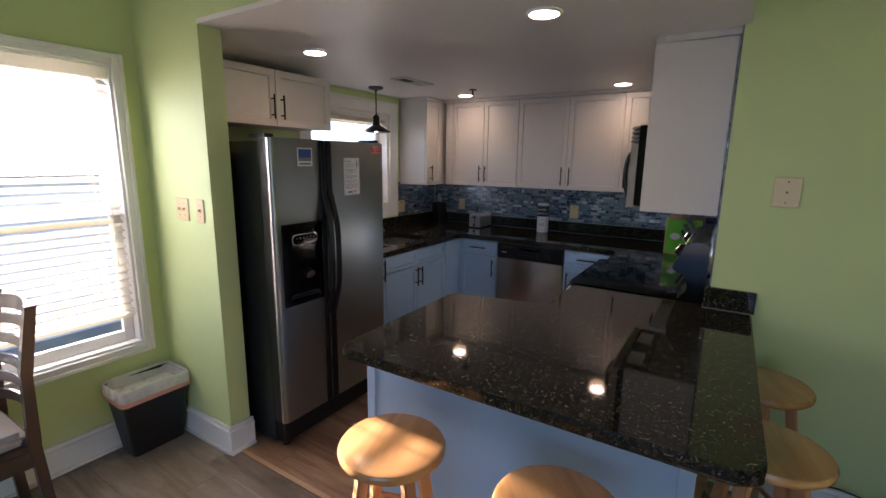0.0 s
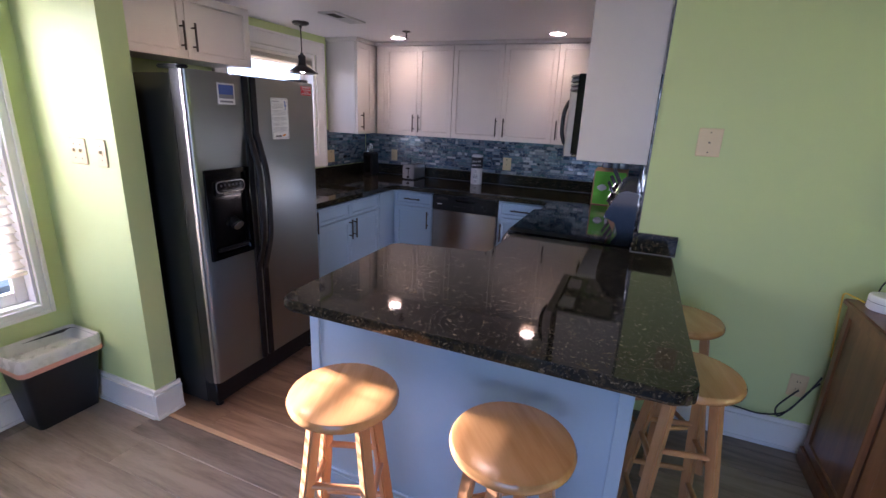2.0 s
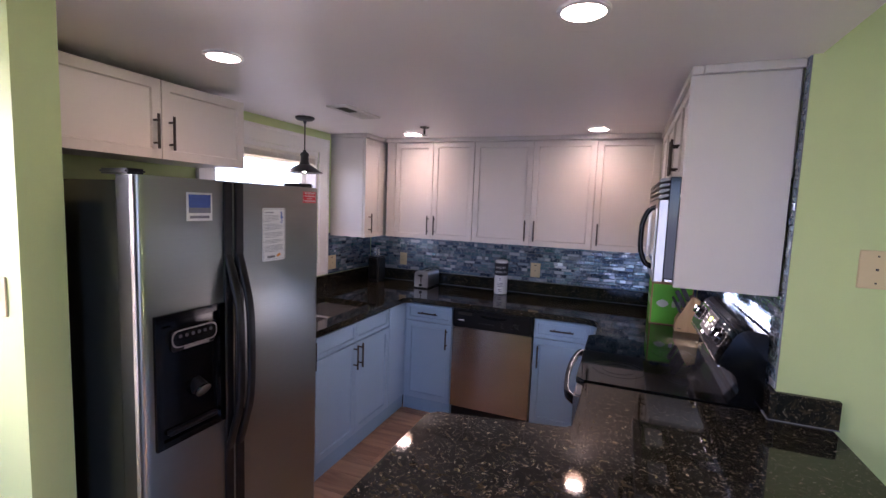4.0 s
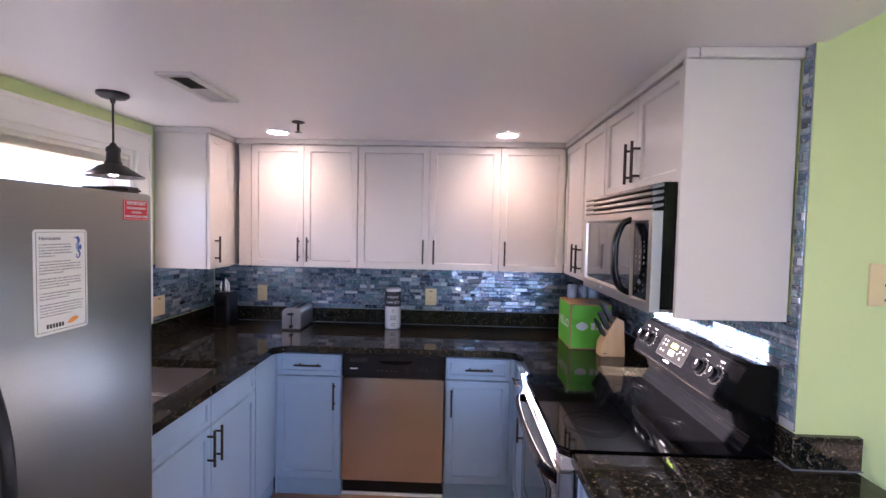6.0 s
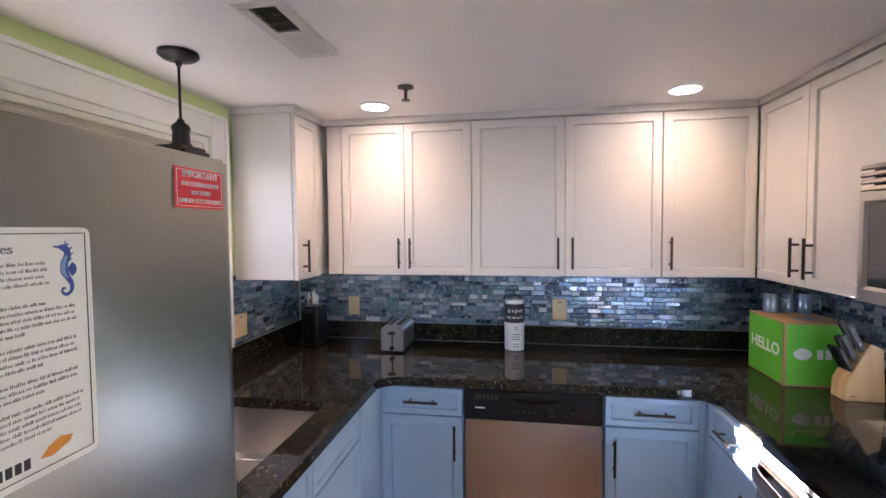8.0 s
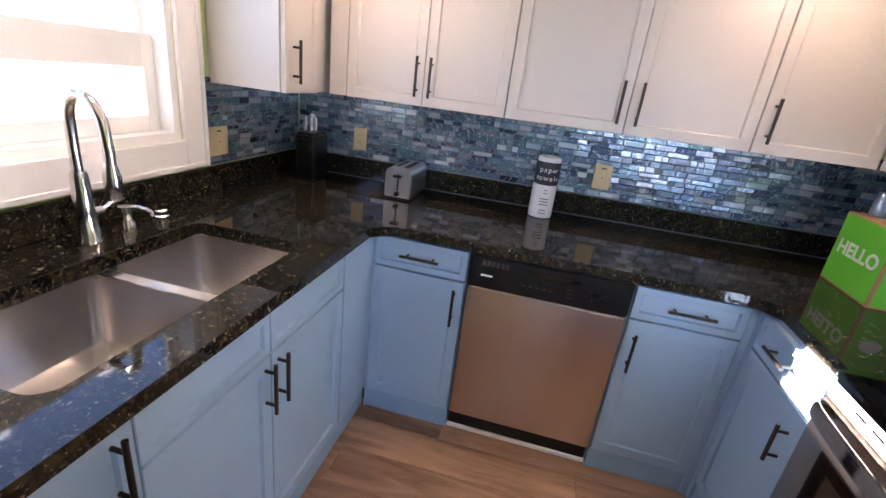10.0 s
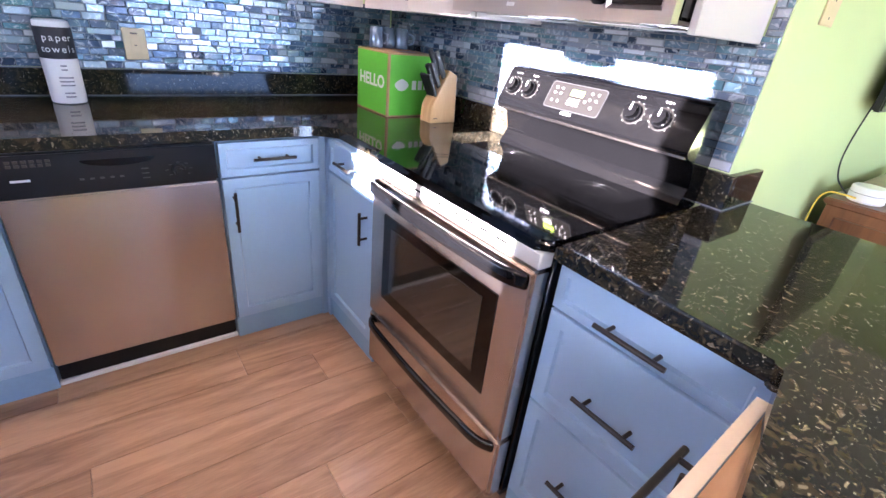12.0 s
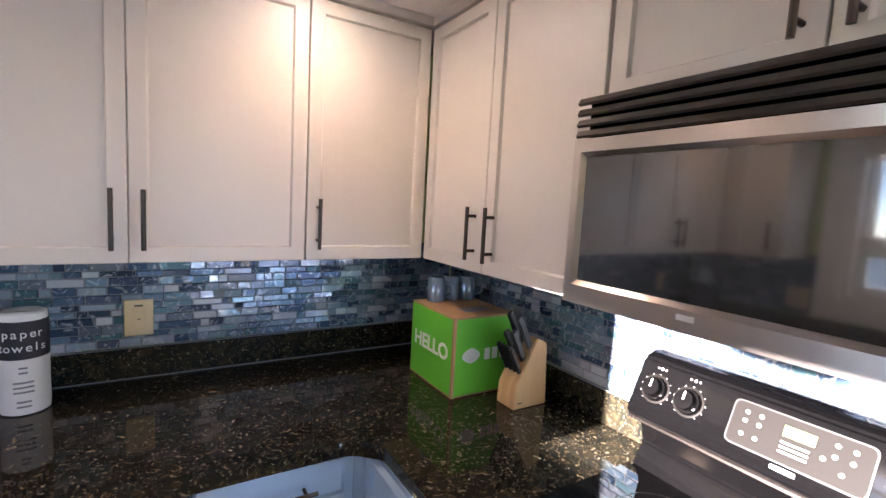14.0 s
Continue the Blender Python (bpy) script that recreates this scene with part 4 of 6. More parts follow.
for k in range(26):
    z = 1.570 - k * 0.0058
    if k in (5, 11, 16, 20):
        continue
    y1 = (1.955 if z > 1.53 else 1.981) - (random.uniform(0.02, 0.06) if k in (4, 10, 15, 19, 25) else random.uniform(0, 0.006))
    y = 1.878
    while y < y1 - 0.002:
        for _ in range(random.randint(2, 8)):
            if y < y1:
                h = random.choice((0.0021, 0.0021, 0.0030))
                box(_bm, FX + 0.0017, FX + 0.0020, y, y + random.uniform(0.0005, 0.0011), z, z + h)
            y += 0.0015
        y += 0.0012
_t = part("text_block", _bm, "ink_grey", _m)
tagged(_t, kind="stuff")


def stroke(bm, pts, widths, x, n=6):
    """A flat brush stroke of changing width on the refrigerator door, through (y, z, ) points."""
    fine = []
    for i in range(len(pts) - 1):
        p0, p1, p2, p3 = (pts[max(0, min(len(pts) - 1, i + d))] for d in (-1, 0, 1, 2))
        for k in range(n):
            t = k / n
            q = [0.5 * (2 * b + (c - a) * t + (2 * a - 5 * b + 4 * c - d) * t * t + (3 * b - a - 3 * c + d) * t ** 3) for a, b, c, d in zip(p0, p1, p2, p3)]
            fine.append((q[0], q[1], widths[i] + (widths[i + 1] - widths[i]) * t))
    fine.append((*pts[-1], widths[-1]))
    rows = []
    for i, (y, z, w) in enumerate(fine):
        a, b = fine[max(i - 1, 0)], fine[min(i + 1, len(fine) - 1)]
        dy, dz = b[0] - a[0], b[1] - a[1]
        k = w / max(math.hypot(dy, dz), 1e-6)
        rows.append((bm.verts.new((x, y - dz * k, z + dy * k)), bm.verts.new((x, y + dz * k, z - dy * k))))
    for (a, b), (c, d) in zip(rows, rows[1:]):
        bm.faces.new((a, b, d, c))
    return bm


_em = [(1.9655, 1.5845), (1.9700, 1.5825), (1.9715, 1.5765), (1.9685, 1.5700), (1.9680, 1.5625), (1.9715, 1.5560), (1.9745, 1.5500), (1.9735, 1.5440), (1.9690, 1.5415), (1.9655, 1.5440), (1.9665, 1.5475), (1.9690, 1.5465)]
_bm = stroke(B(), _em, [0.0026, 0.0030, 0.0031, 0.0036, 0.0034, 0.0026, 0.0020, 0.0017, 0.0015, 0.0012, 0.0010, 0.0006], FX + 0.0019)
stroke(_bm, [(1.9590, 1.5855), (1.9620, 1.5845), (1.9660, 1.5845)], [0.0009, 0.0008, 0.0018], FX + 0.00185)
for k in range(5):
    y, z = ((1.9700, 1.5855), (1.9730, 1.5820), (1.9740, 1.5770), (1.9725, 1.5720), (1.9700, 1.5860))[k]
    stroke(_bm, [(y, z), (y + 0.0035 - 0.004 * (k == 4), z + 0.002 + 0.002 * (k == 4))], [0.0010, 0.0002], FX + 0.00187)
for k in range(5):
    an = radians(-50 + 24 * k)
    stroke(_bm, [(1.9710, 1.5640), (1.9710 + 0.0085 * math.cos(an), 1.5640 + 0.0075 * math.sin(an))], [0.0006, 0.0017], FX + 0.00183 + k * 0.00001)
part("emblem", _bm, "ink_blue", _m, "blue sea creature drawing")
_bm = stroke(B(), [(y - 0.0008, z) for y, z in _em[2:6]], [0.0010, 0.0020, 0.0018, 0.0008], FX + 0.0021)
part("emblem_belly", _bm, "ink_sky", _m)
_bm = B()
for k in range(6):
    box(_bm, FX + 0.0017, FX + 0.0021, 1.892 + k * 0.007, 1.897 + k * 0.007, 1.400, 1.409)
part("wordmark_bars", _bm, "ink_black", _m)
_bm = B()
slab(_bm, [(1.940, 1.404), (1.950, 1.402), (1.966, 1.408), (1.969, 1.413), (1.958, 1.416), (1.948, 1.412)], 0, 0.0004)
bmesh.ops.transform(_bm, matrix=Matrix(((0, 0, 1, FX + 0.0017), (1, 0, 0, 0), (0, 1, 0, 0), (0, 0, 0, 1))), verts=_bm.verts)
part("wordmark_blot", _bm, "ink_orange", _m)

_m = thing("warning_sticker", (FX, 2.15, 1.627), "red warning sticker with white lettering", "sticker")
part("sheet", box(B(), FX + 0.0002, FX + 0.0014, 2.106, 2.194, 1.626, 1.676), "sticker_red", _m)
for text, size, z in (("IMPORTANT", 0.0115, 1.668), ("FIRE EXTINGUISHER", 0.0075, 1.656), ("LOCATED", 0.0075, 1.6455), ("UNDER KITCHEN SINK", 0.0075, 1.635)):
    words("lettering", text, size, on_fridge(2.15, z), "paper_white", _m, squeeze=1.02)
_bm = B()
for b in ((2.1085, 2.1092, 1.6285, 1.6735), (2.1908, 2.1915, 1.6285, 1.6735), (2.1085, 2.1915, 1.6285, 1.6292), (2.1085, 2.1915, 1.6728, 1.6735)):
    box(_bm, FX + 0.0015, FX + 0.0018, *b)
part("border_line", _bm, "paper_white", _m)

_m = thing("photo_magnet", (FX, 1.58, 1.556), "white bordered magnet with blue seaside picture", "magnet")
part("sheet", box(B(), FX + 0.0002, FX + 0.002, 1.534, 1.632, 1.556, 1.650), "paper_white", _m)
part("picture", box(B(), FX + 0.0021, FX + 0.0026, 1.541, 1.625, 1.582, 1.643), "ink_blue", _m)
part("picture_haze", box(B(), FX + 0.0027, FX + 0.003, 1.541, 1.625, 1.582, 1.600), "ink_grey", _m)
part("caption_bar", box(B(), FX + 0.0021, FX + 0.0026, 1.545, 1.620, 1.564, 1.573), "ink_grey", _m)

# stove
SX, SY0, SY1 = -0.562, 2.449, 3.211
_s = thing("stove", (-0.22, 2.83, 0), "stainless electric range with black glass cooktop", "stove")
part("body", box(B(), SX + 0.045, 0.10, SY0, SY1, 0.06, 0.893, 0.003), "black_enamel", _s)
part("base", box(B(), SX + 0.07, 0.08, SY0 + 0.02, SY1 - 0.02, 0.0, 0.0595), "black_plastic", _s)
bm = B()
slab(bm, rounded([(SX - 0.006, SY0 - 0.004), (0.09, SY0 - 0.004), (0.09, SY1 + 0.004), (SX - 0.006, SY1 + 0.004)], [0.03, 0.02, 0.02, 0.03]), 0.8935, 0.922, 0.010, 3)
_ct = part("cooktop", bm, "ceramic_glass", _s)
for cx, cy, rr in ((-0.40, 2.65, 0.11), (-0.40, 3.03, 0.09), (-0.14, 2.65, 0.08), (-0.14, 3.03, 0.10)):
    bm = B()
    for r in (rr, rr * 0.62):
        lathe(bm, [(r - 0.0016, 0.9221), (r - 0.0016, 0.9226), (r + 0.0016, 0.9226), (r + 0.0016, 0.9221)], (cx, cy, 0), 40, False)
    part("burner_ring", bm, "ring_grey", _ct)
bm = B()
extrude_y(bm, [(0.108, 0.90), (0.108, 1.205), (0.045, 1.215), (0.008, 1.20), (-0.048, 1.085), (-0.046, 1.066), (0.01, 1.04), (0.03, 0.975), (-0.005, 0.923), (-0.005, 0.90)], SY0 + 0.004, SY1 - 0.004)
_es = [e for e in bm.edges if e.calc_length() > 0.5]
bmesh.ops.bevel(bm, geom=_es, offset=0.006, segments=2, affect="EDGES", clamp_overlap=True)
_bg = part("backguard", bm, "black_enamel", _s, "black sloped control console")
part("chrome_strip", box(B(), -0.049, -0.040, SY0 + 0.008, SY1 - 0.008, 1.059, 1.065), "steel", _bg)


def con(y, u, out=0.0):
    """A point on the sloped console: u runs up it."""
    d, nrm = Vector((0.056, 0, 0.115)).normalized(), Vector((-0.115, 0, 0.056)).normalized()
    return Vector((-0.048, y, 1.085)) + d * u + nrm * out


def lathe_on(y):
    """A thin ring round a knob, square to the console."""
    bm = B()
    rings = []
    for r, o in ((0.0345, 0.0003), (0.0345, 0.0022), (0.0315, 0.0034), (0.0300, 0.0034), (0.0300, 0.0003)):
        rings.append([bm.verts.new(con(y + r * math.sin(2 * math.pi * k / 28), 0.062 + r * math.cos(2 * math.pi * k / 28), o)) for k in range(28)])
    for a, b in zip(rings, rings[1:]):
        for k in range(28):
            bm.faces.new((a[k], a[(k + 1) % 28], b[(k + 1) % 28], b[k]))
    return bm


for y in (3.155, 3.075, 2.655, 2.565):
    bm = B()
    rod(bm, con(y, 0.062), con(y, 0.062, 0.012), 0.031, 0.027, 22)
    rod(bm, con(y, 0.062, 0.012), con(y, 0.062, 0.027), 0.022, 0.020, 22)
    k = part("knob", bm, "black_enamel", _bg)
    part("pointer", rod(B(), con(y, 0.062, 0.0275), con(y, 0.080, 0.0275), 0.002, seg=6), "plastic_white", k)
    bm = B()
    for a in range(11):
        an = radians(-140 + a * 28)
        p = con(y + 0.036 * math.sin(an), 0.062 + 0.036 * math.cos(an), 0.0005)
        rod(bm, p, p + (con(y, 0, 0.001) - con(y, 0)), 0.0014, seg=6)
    tagged(part("dial_marks", bm, "print_pale", _bg), kind="stuff")
    part("knob_skirt", lathe_on(y), "console_grey", k, "grey ringed knob skirt")
    bm = B()
    for s in (-1, 0, 1):
        q = con(y + 0.010 * s, 0.112, 0.0005)
        rod(bm, q, q + (con(y, 0, 0.001) - con(y, 0)), 0.0026 if s else 0.0038, seg=6)
    part("burner_mark", bm, "print_pale", _bg)


def con_box(y0, y1, u0, u1, o0, o1):
    bm = B()
    vs = [bm.verts.new(con(y, u, o)) for y in (y0, y1) for u in (u0, u1) for o in (o0, o1)]
    for q in ((0, 1, 3, 2), (4, 6, 7, 5), (0, 4, 5, 1), (2, 3, 7, 6), (0, 2, 6, 4), (1, 5, 7, 3)):
        bm.faces.new([vs[i] for i in q])
    return bm


def con_plate(y0, y1, u0, u1, o0, o1, r):
    bm = slab(B(), rounded([(y0, u0), (y1, u0), (y1, u1), (y0, u1)], [r] * 4), o0, o1)
    for v in bm.verts:
        v.co = con(v.co.x, v.co.y, v.co.z)
    return bm


part("keypad_rim", con_plate(2.762, 2.988, 0.019, 0.111, 0.0, 0.0024, 0.014), "bin_black", _bg)
part("keypad", con_plate(2.765, 2.985, 0.022, 0.108, 0.0, 0.003, 0.012), "console_grey", _bg)
part("display", con_box(2.845, 2.895, 0.072, 0.092, 0.003, 0.0045), "display_green", _bg)
_bm = B()
for (y, u) in ((2.96, 0.09), (2.935, 0.09), (2.96, 0.072), (2.935, 0.072), (2.96, 0.045), (2.935, 0.045), (2.815, 0.09), (2.79, 0.09), (2.815, 0.07), (2.79, 0.07), (2.80, 0.045), (2.83, 0.06)):
    rod(_bm, con(y, u, 0.003), con(y, u, 0.0045), 0.0042, seg=10)
tagged(part("keys", _bm, "print_pale", _bg), kind="stuff")
for k in range(3):
    part("label_bar", con_box(2.85, 2.895, 0.040 + k * 0.009, 0.044 + k * 0.009, 0.003, 0.004), "print_pale", _bg)
part("badge", con_box(2.86, 2.90, 0.006, 0.014, 0.0, 0.002), "plastic_white", _bg)
# oven front
part("front_strip", box(B(), SX - 0.002, SX + 0.044, SY0 + 0.004, SY1 - 0.004, 0.848, 0.8925, 0.004), "strip_steel", _s)
for k in range(9):
    part("vent_slot", box(B(), SX - 0.003, SX, 2.56 + k * 0.062, 2.60 + k * 0.062, 0.868, 0.874), "ceramic_glass", _s)
bm = B()
box(bm, SX - 0.012, SX + 0.044, SY0 + 0.004, SY1 - 0.004, 0.302, 0.845)
bmesh.ops.bevel(bm, geom=list(bm.edges), offset=0.008, segments=2, affect="EDGES", clamp_overlap=True)
_od = part("oven_door", bm, "steel", _s, "brushed stainless oven door")
part("window_surround", box(B(), SX - 0.0145, SX - 0.0118, 2.548, 3.115, 0.405, 0.735, 0.001), "black_enamel", _od)
part("window", box(B(), SX - 0.0165, SX - 0.0147, 2.60, 3.065, 0.45, 0.70, 0.0005), "oven_glass", _od)
_hp = [(SX - 0.010, 2.475, 0.812), (SX - 0.045, 2.52, 0.822), (SX - 0.062, 2.66, 0.828), (SX - 0.068, 2.83, 0.83), (SX - 0.062, 3.0, 0.828), (SX - 0.045, 3.14, 0.822), (SX - 0.010, 3.185, 0.812)]
bm = ribbon(B(), _hp, (0, 0, 1), 0.021, 0.011)
part("handle", bm, "black_enamel", _od, "glossy black bowed oven handle")
bm = B()
box(bm, SX - 0.010, SX + 0.044, SY0 + 0.004, SY1 - 0.004, 0.062, 0.294)
bmesh.ops.bevel(bm, geom=list(bm.edges), offset=0.008, segments=2, affect="EDGES", clamp_overlap=True)
_dw = part("storage_drawer", bm, "steel", _s)
bm = ribbon(B(), [(SX - 0.008, 2.475, 0.262), (SX - 0.040, 2.53, 0.272), (SX - 0.052, 2.70, 0.278), (SX - 0.055, 2.83, 0.28), (SX - 0.052, 2.96, 0.278), (SX - 0.040, 3.13, 0.272), (SX - 0.008, 3.185, 0.262)], (0, 0, 1), 0.017, 0.009)
part("handle", bm, "black_enamel", _dw, "glossy black bowed drawer handle")

# microwave
MX, MY0, MY1 = -0.300, 2.464, 3.208
MZ0, MZ1, MSEAM = 1.368, 1.692, 2.632
_m = thing("microwave", (-0.08, 2.83, 1.37), "over the range stainless microwave with black sides", "microwave")
part("body", box(B(), MX + 0.035, XR - 0.004, MY0, MY1, 1.38, 1.784, 0.003), "black_enamel", _m)
for k in range(4):
    bm = B()
    z = 1.698 + k * 0.0212
    extrude_y(bm, [(MX + 0.034, z + 0.0185), (MX + 0.003, z + 0.0150), (MX - 0.004, z + 0.004), (MX + 0.002, z), (MX + 0.034, z + 0.010)], MY0 + 0.002, MY1 - 0.002)
    part("louvre", bm, "louvre_steel", _m)


def micro_frame(y0, y1, a0, a1, b0, b1):
    """A steel surround with a bevelled opening y a0..a1, z b0..b1."""
    bm = B()
    outer = [(y0, MZ0), (y1, MZ0), (y1, MZ1), (y0, MZ1)]
    inner = [(a0, b0), (a1, b0), (a1, b1), (a0, b1)]
    rings = []
    for pts, x, grow in ((outer, MX + 0.034, 0), (outer, MX + 0.004, 0), (outer, MX, -0.004), (inner, MX, 0.010), (inner, MX + 0.009, 0.0), (inner, MX + 0.034, 0.0)):
        cy, cz = (pts[0][0] + pts[1][0]) / 2, (pts[0][1] + pts[2][1]) / 2
        rings.append([bm.verts.new((x, y + math.copysign(grow, y - cy), z + math.copysign(grow, z - cz))) for y, z in pts])
    for p, q in zip(rings, rings[1:]):
        for i in range(4):
            bm.faces.new((p[i], p[(i + 1) % 4], q[(i + 1) % 4], q[i]))
    return bm


_md = part("door", micro_frame(MSEAM + 0.0012, MY1 - 0.002, MSEAM + 0.0115, MY1 - 0.026, 1.412, 1.660), "micro_steel", _m, "brushed steel door frame")
part("door_glass", box(B(), MX + 0.008, MX + 0.032, MSEAM + 0.0116, MY1 - 0.0261, 1.4121, 1.6599), "micro_glass", _md, "dark mirrored door glass")
_kp = part("control_panel", micro_frame(MY0 + 0.002, MSEAM - 0.0012, MY0 + 0.034, MSEAM - 0.0115, 1.400, 1.654), "micro_steel", _m, "brushed steel control surround")
part("keypad", box(B(), MX + 0.006, MX + 0.032, MY0 + 0.0341, MSEAM - 0.0116, 1.4001, 1.6539), "keypad_black", _kp)
part("display", box(B(), MX + 0.0045, MX + 0.0058, 2.535, 2.605, 1.615, 1.642), "panel_grey", _kp)
for r in range(4):
    for c in range(3):
        t = "123456789 0 "[r * 3 + c]
        if t != " ":
            words("digit", t, 0.0135, Matrix.Translation((MX + 0.0056, 2.598 - c * 0.034, 1.560 - r * 0.0205)) @ pose(0, 0, 0, 90, 0, -90), "print_pale", _kp)
for y, z in ((2.598, 1.592), (2.568, 1.592), (2.533, 1.592), (2.598, 1.577), (2.568, 1.577), (2.533, 1.577), (2.598, 1.482), (2.530, 1.482), (2.598, 1.428), (2.565, 1.424), (2.530, 1.428), (2.530, 1.448)):
    part("key_mark", rod(B(), (MX + 0.0054, y, z), (MX + 0.0058, y, z), 0.0042, seg=12), "print_grey", _kp)
bm = B()
for a, b in (((2.577, 1.455), (2.563, 1.464)), ((2.563, 1.464), (2.549, 1.455)), ((2.549, 1.455), (2.563, 1.446)), ((2.563, 1.446), (2.577, 1.455))):
    rod(bm, (MX + 0.0052, *a), (MX + 0.0052, *b), 0.0008, seg=6)
part("start_outline", bm, "print_pale", _kp)
words("start_word", "START", 0.0055, Matrix.Translation((MX + 0.0056, 2.563, 1.455)) @ pose(0, 0, 0, 90, 0, -90), "print_pale", _kp)
HY = 2.652
bm = ribbon(B(), [(MX + 0.004, HY, 1.668), (MX - 0.026, HY, 1.650), (MX - 0.046, HY, 1.600), (MX - 0.050, HY, 1.537), (MX - 0.046, HY, 1.474), (MX - 0.026, HY, 1.424), (MX + 0.004, HY, 1.406)], (0, 1, 0), 0.020, 0.011)
part("handle", bm, "black_enamel", _md, "glossy black bowed handle")
part("badge", box(B(), MX - 0.0012, MX - 0.0001, 2.93, 2.96, 1.384, 1.394), "plastic_white", _md)
part("underside", box(B(), MX + 0.04, XR - 0.01, MY0 + 0.01, MY1 - 0.01, 1.366, 1.3795, 0.003), "steel", _m)
for y in (2.66, 3.02):
    part("lamp_cover", box(B(), MX + 0.06, MX + 0.14, y - 0.09, y + 0.09, 1.362, 1.3655), "vent_white", _m)
    part("grease_filter", box(B(), MX + 0.18, MX + 0.36, y - 0.13, y + 0.13, 1.3625, 1.3655), "vent_dark", _m)

# dishwasher
_d = thing("dishwasher", (-1.276, 3.95, 0), "stainless dishwasher with black control panel", "dishwasher")
part("body", box(B(), -1.578, -0.974, YF + 0.03, YB - 0.01, 0.02, 0.868), "black_plastic", _d)
bm = box(B(), -1.577, -0.975, YF - 0.012, YF + 0.029, 0.108, 0.730)
bmesh.ops.bevel(bm, geom=list(bm.edges), offset=0.006, segments=2, affect="EDGES", clamp_overlap=True)
part("door", bm, "steel", _d, "brushed stainless door")
bm = box(B(), -1.577, -0.975, YF - 0.016, YF + 0.029, 0.733, 0.870)
bmesh.ops.bevel(bm, geom=list(bm.edges), offset=0.006, segments=2, affect="EDGES", clamp_overlap=True)
_cp = part("control_panel", bm, "black_plastic", _d)
bm = B()
slab(bm, [(-1.36 + 0.10 * (1 - math.cos(math.pi * k / 12)), 0.838 - 0.022 * math.sin(math.pi * k / 12)) for k in range(13)], 0, 0.004)
bmesh.ops.transform(bm, matrix=Matrix(((1, 0, 0, 0), (0, 0, -1, YF - 0.0155), (0, 1, 0, 0), (0, 0, 0, 1))), verts=bm.verts)
part("pocket_handle", bm, "black_enamel", _cp)
_bm = B()
for r in range(2):
    for k in range(6):
        box(_bm, -1.53 + k * 0.018, -1.518 + k * 0.018, YF - 0.018, YF - 0.016, 0.828 + r * 0.012, 0.837 + r * 0.012)
tagged(part("vent_grille", _bm, "slot_dark", _cp), kind="stuff")
part("badge", box(B(), -1.53, -1.485, YF - 0.0175, YF - 0.016, 0.785, 0.792), "plastic_white", _cp)
part("knob", rod(rod(B(), (-1.095, YF - 0.015, 0.785), (-1.095, YF - 0.03, 0.785), 0.021, 0.019), (-1.095, YF - 0.03, 0.785), (-1.095, YF - 0.04, 0.785), 0.010), "black_plastic", _cp)
_bm = B()
for k in range(5):
    box(_bm, -1.37 + k * 0.026, -1.358 + k * 0.026, YF - 0.0172, YF - 0.016, 0.776, 0.782)
for k in range(3):
    box(_bm, -1.205, -1.183, YF - 0.0172, YF - 0.016, 0.765 + k * 0.016, 0.768 + k * 0.016)
for k in range(7):
    an = radians(-130 + 43 * k)
    box(_bm, -1.095 + 0.036 * math.sin(an) - 0.005, -1.095 + 0.036 * math.sin(an) + 0.005, YF - 0.0172, YF - 0.016, 0.785 + 0.026 * math.cos(an) - 0.001, 0.785 + 0.026 * math.cos(an) + 0.001)
tagged(part("print_marks", _bm, "print_grey", _cp), kind="stuff")
part("toe_panel", box(B(), -1.575, -0.977, YF + 0.045, YF + 0.06, 0.0, 0.106), "black_plastic", _d)
solid("floor_strip_white", box(B(), -1.585, -0.97, YF + 0.02, YF + 0.044, 0.0, 0.018, 0.003), "trim_white", "white quarter round under the dishwasher", "trim", kind="structure")

# ---- sink and faucet ----
_k = thing("sink", (-2.29, 2.87, 0.70), "double bowl stainless undermount sink", "sink")


def bowl(x0, x1, y0, y1, depth):
    top = rounded([(x0, y0), (x1, y0), (x1, y1), (x0, y1)], [0.06] * 4, 6)
    cx, cy = (x0 + x1) / 2, (y0 + y1) / 2
    bm = B()
    rings = []
    for f, z in ((1.0, 0.875), (0.985, 0.80), (0.96, 0.875 - depth + 0.03), (0.90, 0.875 - depth), (0.2, 0.875 - depth - 0.004)):
        rings.append([bm.verts.new((cx + (x - cx) * f, cy + (y - cy) * f, z)) for x, y in top])
    n = len(top)
    for a, b in zip(rings, rings[1:]):
        for i in range(n):
            bm.faces.new((a[i], a[(i + 1) % n], b[(i + 1) % n], b[i]))
    bm.faces.new(rings[-1])
    return bm


for y0, y1 in ((2.468, 2.90), (2.935, 3.28)):
    b = part("bowl", bowl(HX0 + 0.01, HX1 - 0.01, y0, y1, 0.19), "sink_steel", _k)
    part("drain", lathe(B(), [(0.045, 0.682), (0.045, 0.686), (0.03, 0.684), (0.012, 0.684)], ((HX0 + HX1) / 2, (y0 + y1) / 2, 0), 24), "bright_steel", b)
_bm = B()
box(_bm, HX0 - 0.01, HX0 + 0.012, HY0 - 0.01, HY1 + 0.01, 0.872, 0.8755)
box(_bm, HX1 - 0.012, HX1 + 0.01, HY0 - 0.01, HY1 + 0.01, 0.872, 0.8755)
box(_bm, HX0 + 0.012, HX1 - 0.012, 2.898, 2.937, 0.868, 0.8755, 0.003)
box(_bm, HX0 + 0.012, HX1 - 0.012, HY0 - 0.01, 2.47, 0.872, 0.8755)
